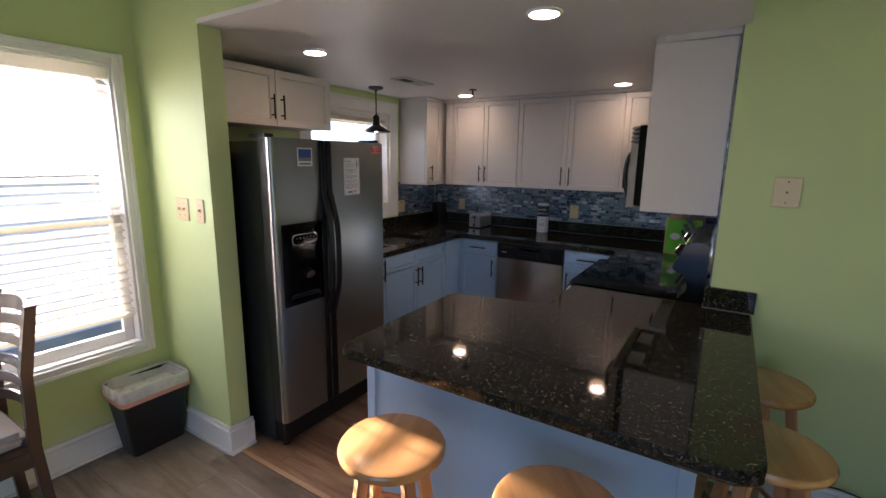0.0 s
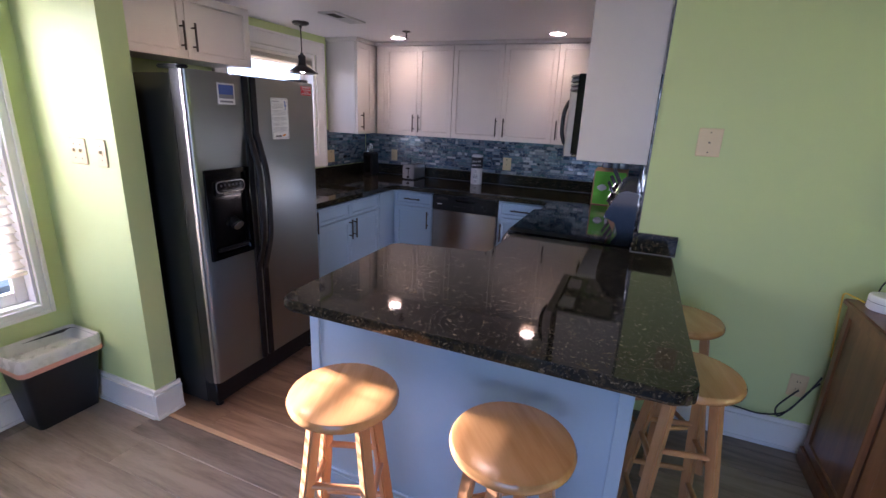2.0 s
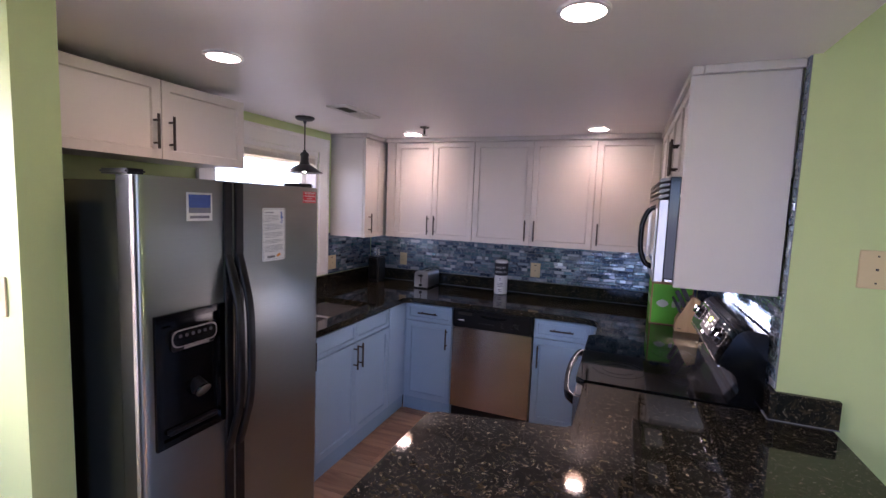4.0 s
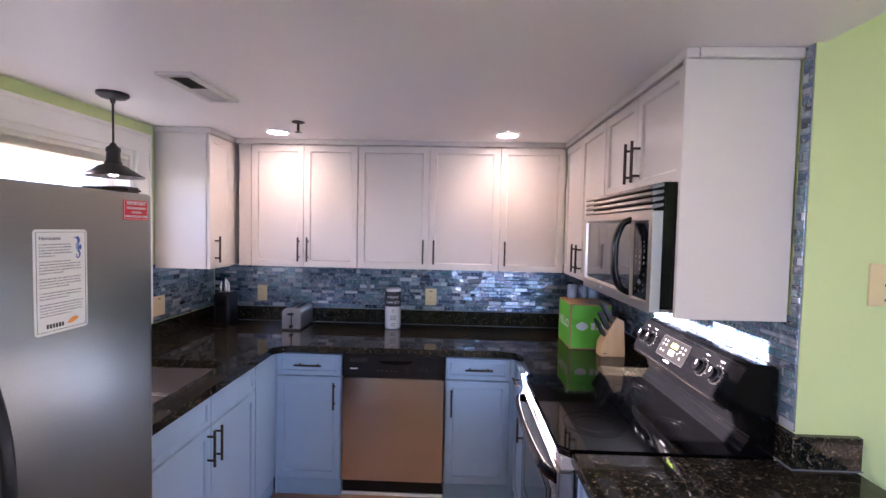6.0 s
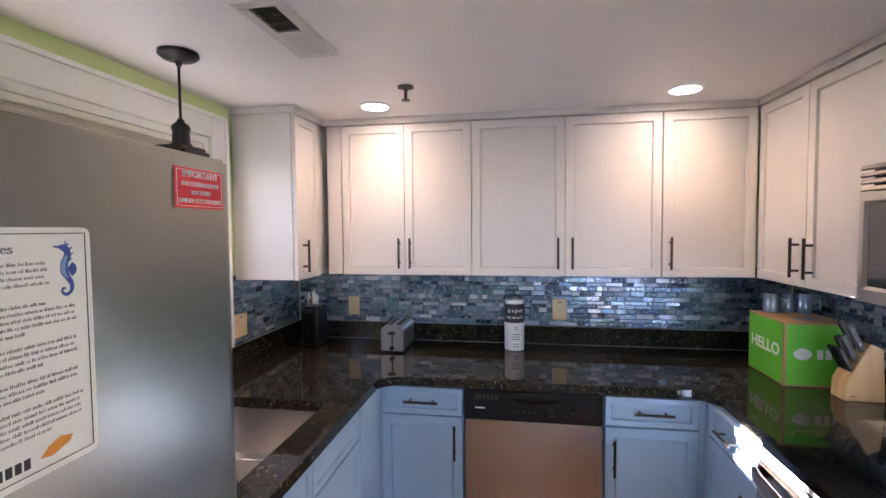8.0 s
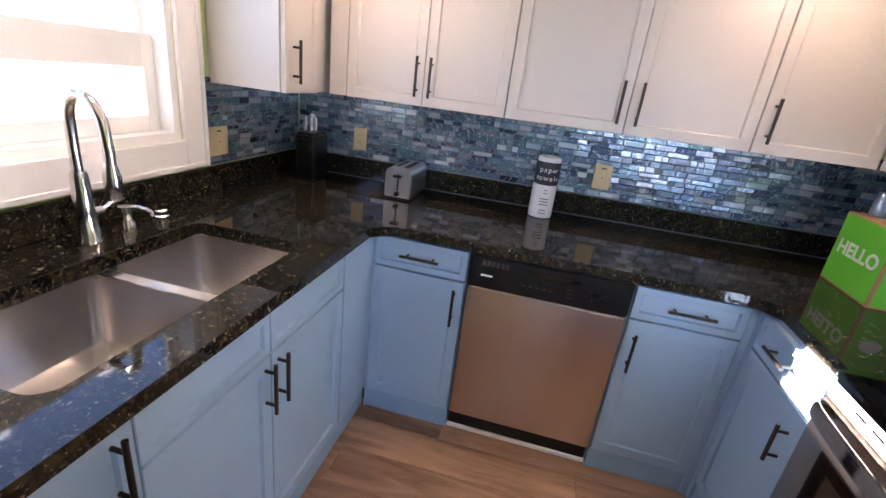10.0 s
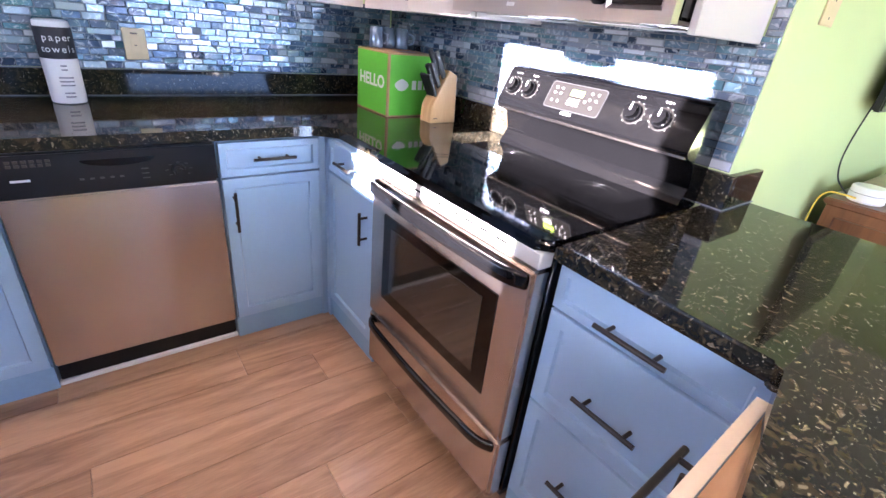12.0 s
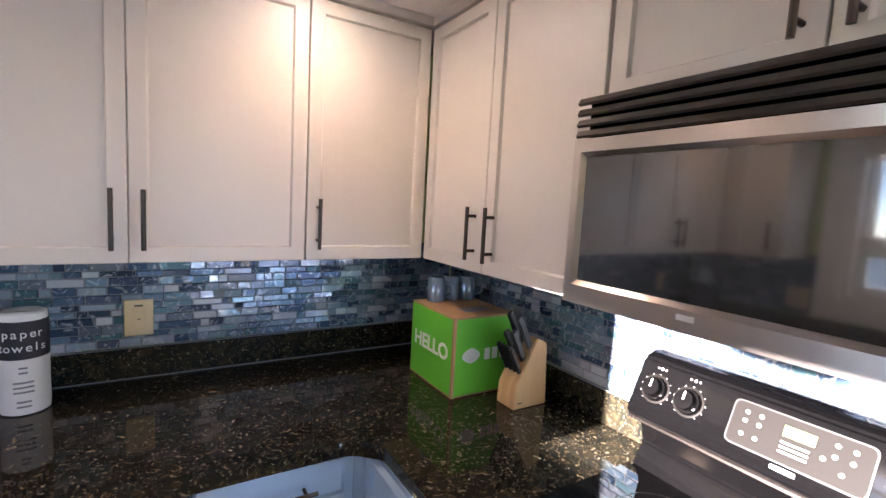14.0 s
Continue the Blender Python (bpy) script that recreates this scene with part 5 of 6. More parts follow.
box(_bm, HX0 + 0.012, HX1 - 0.012, 3.278, HY1 + 0.01, 0.872, 0.8755)
part("rim", _bm, "bright_steel", _k)
FY = 2.985
_t = thing("faucet", (-2.60, FY, COUNTER), "brushed steel gooseneck pull down faucet", "faucet")
part("base", lathe(B(), [(0.034, 0), (0.034, 0.010), (0.029, 0.016), (0.026, 0.09), (0.022, 0.20), (0.018, 0.21)], (-2.60, FY, COUNTER), 20), "bright_steel", _t)
part("spout", tube(B(), [(-2.60, FY, 1.10), (-2.60, FY, 1.22), (-2.585, FY - 0.006, 1.30), (-2.535, FY - 0.014, 1.335), (-2.475, FY - 0.022, 1.30), (-2.455, FY - 0.026, 1.22), (-2.455, FY - 0.026, 1.16)], 0.014, 10), "bright_steel", _t)
part("spray_head", lathe(B(), [(0.014, 0), (0.021, -0.03), (0.022, -0.09), (0.018, -0.095)][::-1], (-2.455, FY - 0.026, 1.17), 16), "bright_steel", _t)
part("lever", rod(rod(B(), (-2.60, FY + 0.02, 1.0), (-2.60, FY + 0.05, 1.0), 0.014), (-2.60, FY + 0.045, 1.0), (-2.585, FY + 0.115, 1.04), 0.006), "bright_steel", _t)
_t = thing("soap_dispenser", (-2.61, 3.12, COUNTER), "steel soap dispenser beside the faucet", "soap dispenser")
part("body", lathe(B(), [(0.024, 0), (0.022, 0.02), (0.016, 0.03), (0.015, 0.055), (0.02, 0.06), (0.02, 0.075)], (-2.61, 3.12, COUNTER), 18), "bright_steel", _t)
part("spout", tube(B(), [(-2.61, 3.12, 0.985), (-2.57, 3.125, 0.992), (-2.53, 3.13, 0.985), (-2.52, 3.13, 0.97)], 0.007, 8), "bright_steel", _t)
solid("sink_hole_cap", lathe(B(), [(0.026, 0), (0.026, 0.012), (0.022, 0.016), (0.022, 0.03), (0.018, 0.034)], (-2.61, 3.25, COUNTER), 18), "bright_steel", "small round steel air gap cap", "sink fitting", (-2.61, 3.25, COUNTER))

# ---- lights and ceiling fittings ----
for x, y in ((-1.927, 1.854), (-0.565, 1.829), (-2.015, 3.745), (-0.627, 3.738)):
    l = thing("downlight", (x, y, ZC - 0.012), "lit round recessed ceiling light", "ceiling light", "recessed ceiling lights")
    bm = B()
    n = 32
    lathe(bm, [(0.060, ZC - 0.001), (0.074, ZC - 0.001), (0.072, ZC - 0.007), (0.060, ZC - 0.010), (0.060, ZC - 0.001)], (x, y, 0), n, False)
    part("trim_ring", bm, "plastic_white", l)
    part("lens", lathe(B(), [(0.059, ZC - 0.004), (0.059, ZC - 0.009), (0.035, ZC - 0.012), (0.005, ZC - 0.013)], (x, y, 0), n), "lamp_warm", l)
    lamp("downlight_lamp", "SPOT", look((x, y, ZC - 0.03), (x, y, 0)), 0.37, (1.0, 0.64, 0.36), radius=0.07, cone=radians(150))
_p = thing("pendant_lamp", (-2.455, 2.995, ZC), "dark bronze barn style pendant lamp over the sink", "pendant lamp")
px, py = -2.455, 2.995
part("canopy", lathe(B(), [(0.0625, -0.001), (0.0625, -0.012), (0.05, -0.022), (0.012, -0.028), (0.008, -0.045)][::-1], (px, py, ZC), 28), "bronze_dark", _p)
part("cord", rod(B(), (px, py, ZC - 0.04), (px, py, 1.965), 0.0045, seg=8), "bronze_dark", _p)
part("socket", lathe(B(), [(0.010, 1.972), (0.013, 1.962), (0.026, 1.952), (0.030, 1.940), (0.026, 1.93), (0.028, 1.895), (0.034, 1.885), (0.034, 1.875)][::-1], (px, py, 0), 24), "bronze_dark", _p)
bm = B()
rings = []
for r, z in ((0.034, 1.878), (0.055, 1.868), (0.10, 1.838), (0.118, 1.828), (0.120, 1.822), (0.116, 1.822), (0.098, 1.832), (0.052, 1.862), (0.030, 1.872)):
    rings.append([bm.verts.new((px + r * math.cos(2 * math.pi * k / 36), py + r * math.sin(2 * math.pi * k / 36), z)) for k in range(36)])
for a, b in zip(rings, rings[1:]):
    for k in range(36):
        bm.faces.new((a[k], a[(k + 1) % 36], b[(k + 1) % 36], b[k]))
part("shade", bm, "bronze_dark", _p)
bm = B()
bmesh.ops.create_uvsphere(bm, u_segments=16, v_segments=10, radius=0.026, matrix=Matrix.Translation((px, py, 1.850)))
part("bulb", bm, "bulb_warm", _p)
lamp("pendant_bulb", "POINT", pose(px, py, 1.815), 0.15, (1.0, 0.85, 0.68), radius=0.02)
_v = thing("ceiling_vent", (-2.0, 2.9, ZC), "white metal ceiling air vent with slats", "vent")
bm = B()
box(bm, -2.072, -1.932, 2.708, 2.742, ZC - 0.012, ZC - 0.0005, 0.002)
box(bm, -2.072, -1.932, 3.058, 3.092, ZC - 0.012, ZC - 0.0005, 0.002)
box(bm, -2.072, -2.040, 2.742, 3.058, ZC - 0.012, ZC - 0.0005, 0.002)
box(bm, -1.964, -1.932, 2.742, 3.058, ZC - 0.012, ZC - 0.0005, 0.002)
box(bm, -2.04, -1.964, 2.895, 2.905, ZC - 0.010, ZC - 0.0005)
part("frame", bm, "vent_white", _v)
part("backing", box(B(), -2.04, -1.964, 2.742, 3.058, ZC - 0.002, ZC - 0.0004), "vent_dark", _v)
for k in range(21):
    y = 2.75 + k * 0.0148
    if abs(y - 2.90) < 0.006:
        continue
    bm = box(B(), -2.04, -1.964, y - 0.0055, y + 0.0055, ZC - 0.008, ZC - 0.0070)
    bmesh.ops.rotate(bm, cent=(-2, y, ZC - 0.0075), matrix=Matrix.Rotation(radians(40 if y < 2.9 else -40), 3, "X"), verts=bm.verts)
    # slats tilted the other way get a dark colour, their shade painted in
    part("slat", bm, "vent_white" if y > 2.9 else "vent_dark", _v)
_v = thing("sprinkler_head", (-1.80, 3.49, ZC), "small dark metal ceiling sprinkler head", "sprinkler")
part("plate", lathe(B(), [(0.034, -0.0005), (0.034, -0.006), (0.012, -0.012)][::-1], (-1.80, 3.49, ZC), 20), "bronze_dark", _v)
part("stem", rod(B(), (-1.80, 3.49, ZC - 0.01), (-1.80, 3.49, ZC - 0.05), 0.007, seg=10), "bronze_dark", _v)
part("deflector", lathe(B(), [(0.006, -0.055), (0.018, -0.056), (0.018, -0.059), (0.004, -0.060)][::-1], (-1.80, 3.49, ZC), 14), "bronze_dark", _v)

# ---- things on the worktops ----
_b = thing("green_carton", (-0.10, 3.88, COUNTER), "bright green cardboard delivery box on the worktop", "box")
GX0, GX1, GY0, GY1, GZ = -0.226, 0.02, 3.728, 4.022, 1.188
part("carton", box(B(), GX0, GX1, GY0, GY1, COUNTER, GZ, 0.002), "cardboard", _b, "plain cardboard carton body")
part("side_print", box(B(), GX0 - 0.0012, GX0 - 0.0002, GY0 + 0.010, GY1 - 0.006, COUNTER + 0.008, GZ - 0.008), "box_green", _b)
part("end_print", box(B(), GX0 + 0.010, GX1 - 0.006, GY0 - 0.0012, GY0 - 0.0002, COUNTER + 0.008, GZ - 0.008), "box_green", _b)
words("lettering", "HELLO", 0.072, Matrix.Translation((GX0 - 0.0013, 3.875, 1.058)) @ pose(0, 0, 0, 90, 0, -90), "print_white", _b, squeeze=1.08, bold=0.0022)
bm = B()
slab(bm, [(-0.155 + 0.030 * math.cos(2 * math.pi * k / 20) * (1 + 0.2 * math.cos(4 * math.pi * k / 20)), 1.055 + 0.026 * math.sin(2 * math.pi * k / 20)) for k in range(20)], 0, 0.0006)
bmesh.ops.transform(bm, matrix=Matrix(((1, 0, 0, 0), (0, 0, -1, GY0 - 0.0013), (0, 1, 0, 0), (0, 0, 0, 1))), verts=bm.verts)
part("logo_blot", bm, "print_white", _b)
for k in range(3):
    part("wordmark_bar", box(B(), -0.10 + k * 0.032, -0.078 + k * 0.032, GY0 - 0.0019, GY0 - 0.0013, 1.035, 1.075), "print_white", _b)
part("tape", box(B(), GX0 + 0.002, GX1 - 0.002, 3.85, 3.90, GZ + 0.0002, GZ + 0.0008), "cardboard", _b)
part("address_label", box(B(), -0.15, -0.04, 3.78, 3.84, GZ + 0.0009, GZ + 0.0013), "ink_grey", _b)
for x, y in ((-0.155, 3.975), (-0.085, 3.985), (-0.02, 3.97)):
    g = thing("glass_mug", (x, y, GZ), "blue tinted glass mug upside down on the box", "mug", "mugs on the box")
    part("cup", lathe(B(), [(0.033, 0), (0.034, 0.004), (0.031, 0.085), (0.027, 0.09)], (x, y, GZ + 0.0014), 20), "tumbler_glass", g)
    part("handle", tube(B(), [(x + 0.03, y - 0.01, GZ + 0.02), (x + 0.055, y - 0.018, GZ + 0.03), (x + 0.055, y - 0.018, GZ + 0.06), (x + 0.03, y - 0.01, GZ + 0.07)], 0.005, 8), "tumbler_glass", g)

_b = thing("knife_block", (-0.01, 3.60, COUNTER), "pale wooden knife block with black handled knives", "knife block")
bm = B()
slab(bm, [(-0.088, 0.0), (0.052, 0.0), (0.040, 0.205), (-0.004, 0.225), (-0.084, 0.07)], 0, 0.085)
bmesh.ops.transform(bm, matrix=Matrix(((1, 0, 0, 0), (0, 0, 1, 3.578), (0, 1, 0, COUNTER), (0, 0, 0, 1))), verts=bm.verts)
_es = [e for e in bm.edges]
bmesh.ops.bevel(bm, geom=_es, offset=0.003, segments=2, affect="EDGES", clamp_overlap=True)
part("block", bm, "block_wood", _b)
_dir = Vector((-0.46, 0, 0.89))
for k, (u, v, ln) in enumerate(((0.80, 0.2, 0.12), (0.80, 0.7, 0.125), (0.55, 0.25, 0.11), (0.55, 0.72, 0.10), (0.30, 0.15, 0.10), (0.30, 0.38, 0.10), (0.30, 0.62, 0.10), (0.30, 0.85, 0.10))):
    p = Vector((-0.084 + 0.08 * u, 3.578 + 0.085 * v, COUNTER + 0.07 + 0.155 * u))
    bm = B()
    w = 0.0125 if k < 4 else 0.008
    box(bm, -w, w, -0.006, 0.006, -0.005, ln, 0.004, 2)
    bmesh.ops.transform(bm, matrix=Matrix.Translation(p) @ _dir.to_track_quat("Z", "Y").to_matrix().to_4x4() @ Matrix.Rotation(radians(90), 4, "Z"), verts=bm.verts)
    h = part("knife_handle", bm, "cable_black", _b)
    bm = B()
    for s in (0.25, 0.5, 0.75):
        q = p + _dir * ln * s
        rod(bm, q - Vector((0, 0.0066, 0)), q + Vector((0, 0.0066, 0)), 0.0015, seg=8)
    part("rivet", bm, "bright_steel", h)
part("mark", box(B(), -0.072, -0.052, 3.5768, 3.5778, COUNTER + 0.018, COUNTER + 0.021), "ink_black", _b)

_p = thing("paper_towel_roll", (-1.358, 4.175, COUNTER), "wrapped paper towel roll with black label band", "paper towels")
px, py = -1.358, 4.175
random.seed(9)
bm = B()
prof = [(0.045, 0.0), (0.054, 0.004), (0.056, 0.03), (0.0545, 0.09), (0.055, 0.158)]
lathe(bm, prof, (px, py, COUNTER), 36)
for v in bm.verts:
    d = Vector((v.co.x - px, v.co.y - py, 0))
    if d.length > 0.01:
        v.co += d.normalized() * 0.0018 * noise.noise(Vector((v.co.x * 40, v.co.y * 40, v.co.z * 25)))
part("wrapper", bm, "paper_white", _p)
part("label_band", lathe(B(), [(0.0552, 0.1585), (0.0555, 0.16), (0.0555, 0.256), (0.054, 0.262)], (px, py, COUNTER), 36), "ink_black", _p)
part("top_wrap", lathe(B(), [(0.0538, 0.2625), (0.052, 0.28), (0.045, 0.285), (0.018, 0.282), (0.016, 0.27)], (px, py, COUNTER), 36), "paper_white", _p)


def round_words(text, size, z, mid):
    """Lettering bent round the roll, letter by letter."""
    r = 0.0558
    w = [0.62 if c in "pae" + "os" else 0.42 if c in "rtl" else 0.85 for c in text]
    a = mid - sum(w) * size / r / 2
    for c, k in zip(text, w):
        a += k * size / r / 2
        m = Matrix.Translation((px + r * math.sin(a), py - r * math.cos(a), z)) @ Matrix.Rotation(a, 4, "Z") @ Matrix.Rotation(radians(90), 4, "X")
        words("letter", c, size, m, "paper_white", _p)
        a += k * size / r / 2


round_words("paper", 0.032, COUNTER + 0.228, 0.15)
round_words("towels", 0.032, COUNTER + 0.190, 0.15)
_bm = B()
for k in range(9):
    rr = 0.0566
    for a in range(-3, 4):
        an = 0.15 + a * 0.11
        if k in (2, 6) or (k < 2 and abs(a) > 2) or (k > 6 and abs(a) > 1):
            continue
        box(_bm, px + rr * math.sin(an) - 0.003, px + rr * math.sin(an) + 0.003, py - rr * math.cos(an) - 0.0006, py - rr * math.cos(an) + 0.0006, COUNTER + 0.025 + k * 0.0135, COUNTER + 0.030 + k * 0.0135)
tagged(part("print_marks", _bm, "ink_grey", _p), kind="stuff")

_t = thing("toaster", (-2.02, 4.13, COUNTER), "small brushed steel two slice toaster", "toaster")
bm = B()
slab(bm, rounded([(-2.083, 0.012), (-1.957, 0.012), (-1.957, 0.15), (-2.083, 0.15)], [0.008, 0.008, 0.035, 0.035], 6), 0, 0.255)
bmesh.ops.transform(bm, matrix=Matrix(((1, 0, 0, 0), (0, 0, 1, 4.0), (0, 1, 0, COUNTER), (0, 0, 0, 1))), verts=bm.verts)
part("body", bm, "toaster_steel", _t)
part("base", box(B(), -2.08, -1.96, 4.005, 4.25, COUNTER, COUNTER + 0.0125), "black_plastic", _t)
part("slot", box(B(), -2.055, -2.03, 4.04, 4.22, COUNTER + 0.1495, COUNTER + 0.1505), "slot_dark", _t)
part("slot", box(B(), -2.01, -1.985, 4.04, 4.22, COUNTER + 0.1495, COUNTER + 0.1505), "slot_dark", _t)
part("lever_track", box(B(), -2.024, -2.016, 3.9985, 4.0, COUNTER + 0.045, COUNTER + 0.125), "slot_dark", _t)
part("lever", box(B(), -2.04, -2.0, 3.975, 3.9984, COUNTER + 0.108, COUNTER + 0.120, 0.003), "black_plastic", _t)
part("dial", rod(B(), (-2.02, 3.999, COUNTER + 0.03), (-2.02, 3.985, COUNTER + 0.03), 0.012), "black_plastic", _t)

_t = thing("knife_holder", (-2.53, 4.12, COUNTER), "black plastic knife holder with steel knives", "knife block")
part("holder", box(B(), -2.585, -2.475, 4.05, 4.19, COUNTER, COUNTER + 0.235, 0.012, 3), "black_plastic", _t)
part("front_sheen", box(B(), -2.565, -2.495, 4.0485, 4.0498, COUNTER + 0.03, COUNTER + 0.20, 0.0005), "panel_grey", _t)
for x, y, h in ((-2.55, 4.09, 0.075), (-2.525, 4.10, 0.09), (-2.505, 4.11, 0.07), (-2.54, 4.15, 0.085)):
    part("knife_handle", box(B(), x - 0.009, x + 0.009, y - 0.006, y + 0.006, COUNTER + 0.2352, COUNTER + 0.235 + h, 0.004, 2), "bright_steel", _t)


# ---- plates on the walls ----
def wall_plate(facing, a, z, at, w, h, kind):
    """A cover plate with its outlets, toggles or jack."""
    names = {"outlet": ("outlet_plate", "almond plastic wall outlet on the tiles", "outlet"), "switch": ("switch_plate", "almond plastic light switch plate on green wall", "light switch"), "jack": ("jack_plate", "almond plastic telephone jack plate on green wall", "wall plate")}[kind]
    U, N = (Vector(v) for v in FACE[facing])
    ax = 0 if abs(U.x) else 1
    def P(a0, a1, z0, z1, d0, d1, bevel=0.0):
        s = N[1 - ax]
        lo, hi = sorted((at + s * d0, at + s * d1))
        return box(B(), a0, a1, lo, hi, z0, z1, bevel) if ax == 0 else box(B(), lo, hi, a0, a1, z0, z1, bevel)
    c = (a, at, z) if ax == 0 else (at, a, z)
    t = thing(names[0], (c[0], c[1], z - h / 2), names[1], names[2])
    part("plate", P(a - w / 2, a + w / 2, z - h / 2, z + h / 2, 0.0002, 0.006, 0.0025), "almond_plastic", t)
    if kind == "outlet" and w > 0.08:
        q = part("insert", P(a - 0.017, a + 0.017, z - 0.034, z + 0.034, 0.006, 0.0078, 0.0008), "almond_plastic", t)
        part("slot", P(a - 0.012, a + 0.012, z + 0.038, z + 0.044, 0.0058, 0.0066), "slot_dark", t)
        part("slot", P(a - 0.004, a + 0.004, z - 0.006, z - 0.002, 0.0077, 0.0081), "slot_dark", q)
    elif kind == "outlet":
        for s in (-1, 1):
            q = part("socket", P(a - 0.016, a + 0.016, z + s * 0.02 - 0.013, z + s * 0.02 + 0.013, 0.006, 0.0075, 0.0007), "almond_plastic", t)
            for k in (-1, 1):
                part("slot", P(a + k * 0.006 - 0.001, a + k * 0.006 + 0.001, z + s * 0.02 - 0.003, z + s * 0.02 + 0.006, 0.0074, 0.0078), "slot_dark", q)
    elif kind == "switch":
        n = 2 if w > 0.09 else 1
        for k in range(n):
            aa = a + (k - (n - 1) / 2) * 0.046
            part("toggle_slot", P(aa - 0.006, aa + 0.006, z - 0.012, z + 0.012, 0.006, 0.0068), "almond_plastic", t)
            part("toggle", P(aa - 0.004, aa + 0.004, z - 0.002, z + 0.010, 0.0068, 0.016, 0.001), "almond_plastic", t)
            for s in (-1, 1):
                part("screw", P(aa - 0.0025, aa + 0.0025, z + s * 0.03 - 0.0025, z + s * 0.03 + 0.0025, 0.006, 0.0067), "slot_dark", t)
    else:
        part("jack", P(a - 0.004, a + 0.004, z - 0.004, z + 0.004, 0.006, 0.0068), "slot_dark", t)
        for s in (-1, 1):
            part("screw", P(a - 0.003, a + 0.003, z + s * 0.045 - 0.003, z + s * 0.045 + 0.003, 0.006, 0.0067), "slot_dark", t)


wall_plate("-y", -2.356, 1.12, YB - 0.009, 0.073, 0.116, "outlet")
wall_plate("-y", -1.099, 1.12, YB - 0.009, 0.083, 0.122, "outlet")
wall_plate("+x", 3.685, 1.12, XL + 0.009, 0.11, 0.12, "outlet")
wall_plate("-y", -2.251, 1.327, YS, 0.118, 0.116, "switch")
wall_plate("-y", -2.088, 1.327, YS, 0.068, 0.118, "switch")
wall_plate("-y", 0.366, 1.48, YG, 0.10, 0.128, "jack")
wall_plate("-y", 0.95, 0.36, YG, 0.075, 0.118, "outlet")

# ---- stools ----
def stool():
    s = thing("bar_stool", (0, 0, 0), "honey coloured round wooden bar stool", "stool", "bar stools at the peninsula")
    part("seat", lathe(B(), [(0.13, 0.700), (0.158, 0.702), (0.167, 0.712), (0.168, 0.724), (0.162, 0.734), (0.150, 0.737), (0.06, 0.7355)], (0, 0, 0), 48), "stool_wood", s)
    feet = []
    for k in range(4):
        a = radians(45 + 90 * k)
        t, f = Vector((0.095 * math.cos(a), 0.095 * math.sin(a), 0.7)), Vector((0.195 * math.cos(a), 0.195 * math.sin(a), 0.0))
        feet.append((t, f))
        bm = B()
        m = Matrix.Translation((t + f) / 2) @ (t - f).to_track_quat("Z", "Y").to_matrix().to_4x4()
        L = (t - f).length / 2
        box(bm, -0.018, 0.018, -0.018, 0.018, -L, L, 0.005, 2)
        bmesh.ops.transform(bm, matrix=m, verts=bm.verts)
        bmesh.ops.bisect_plane(bm, geom=list(bm.verts) + list(bm.edges) + list(bm.faces), plane_co=(0, 0, 0.0), plane_no=(0, 0, -1), clear_outer=True)
        part("leg", bm, "stool_leg", s)
    for k in range(4):
        for h in ((0.18, 0.40) if k % 2 else (0.24, 0.46)):
            p = [t.lerp(f, 1 - h / 0.7) for t, f in (feet[k], feet[(k + 1) % 4])]
            part("rung", rod(B(), p[0], p[1], 0.011, seg=12), "stool_leg", s)
    return s


_s0 = stool()
_s0.matrix_basis = pose(-0.645, 0.925, 0, 0, 0, 20)
for x, y, a in ((-0.125, 0.945, 38), (0.352, 1.56, 12), (0.36, 2.06, 30)):
    copy_thing(_s0, pose(x, y, 0, 0, 0, a))

# ---- waste bin ----
_w = thing("waste_bin", (-2.45, 1.02, 0), "black plastic waste bin lined with white bag", "waste bin")


def ring(x0, x1, y0, y1, r, z, wob=0.0):
    out = []
    for x, y in rounded([(x0, y0), (x1, y0), (x1, y1), (x0, y1)], [r] * 4, 7):
        d = noise.noise(Vector((x * 22, y * 22, z * 14))) * wob
        out.append(Vector((x + d, y + d * 0.6, z + d * 0.8)))
    return out


def loft(rings, close=True):
    bm = B()
    vs = [[bm.verts.new(p) for p in r] for r in rings]
    n = len(vs[0])
    for a, b in zip(vs, vs[1:]):
        for i in range(n):
            bm.faces.new((a[i], a[(i + 1) % n], b[(i + 1) % n], b[i]))
    if close:
        bm.faces.new(vs[0])
        bm.faces.new(vs[-1])
    return bm


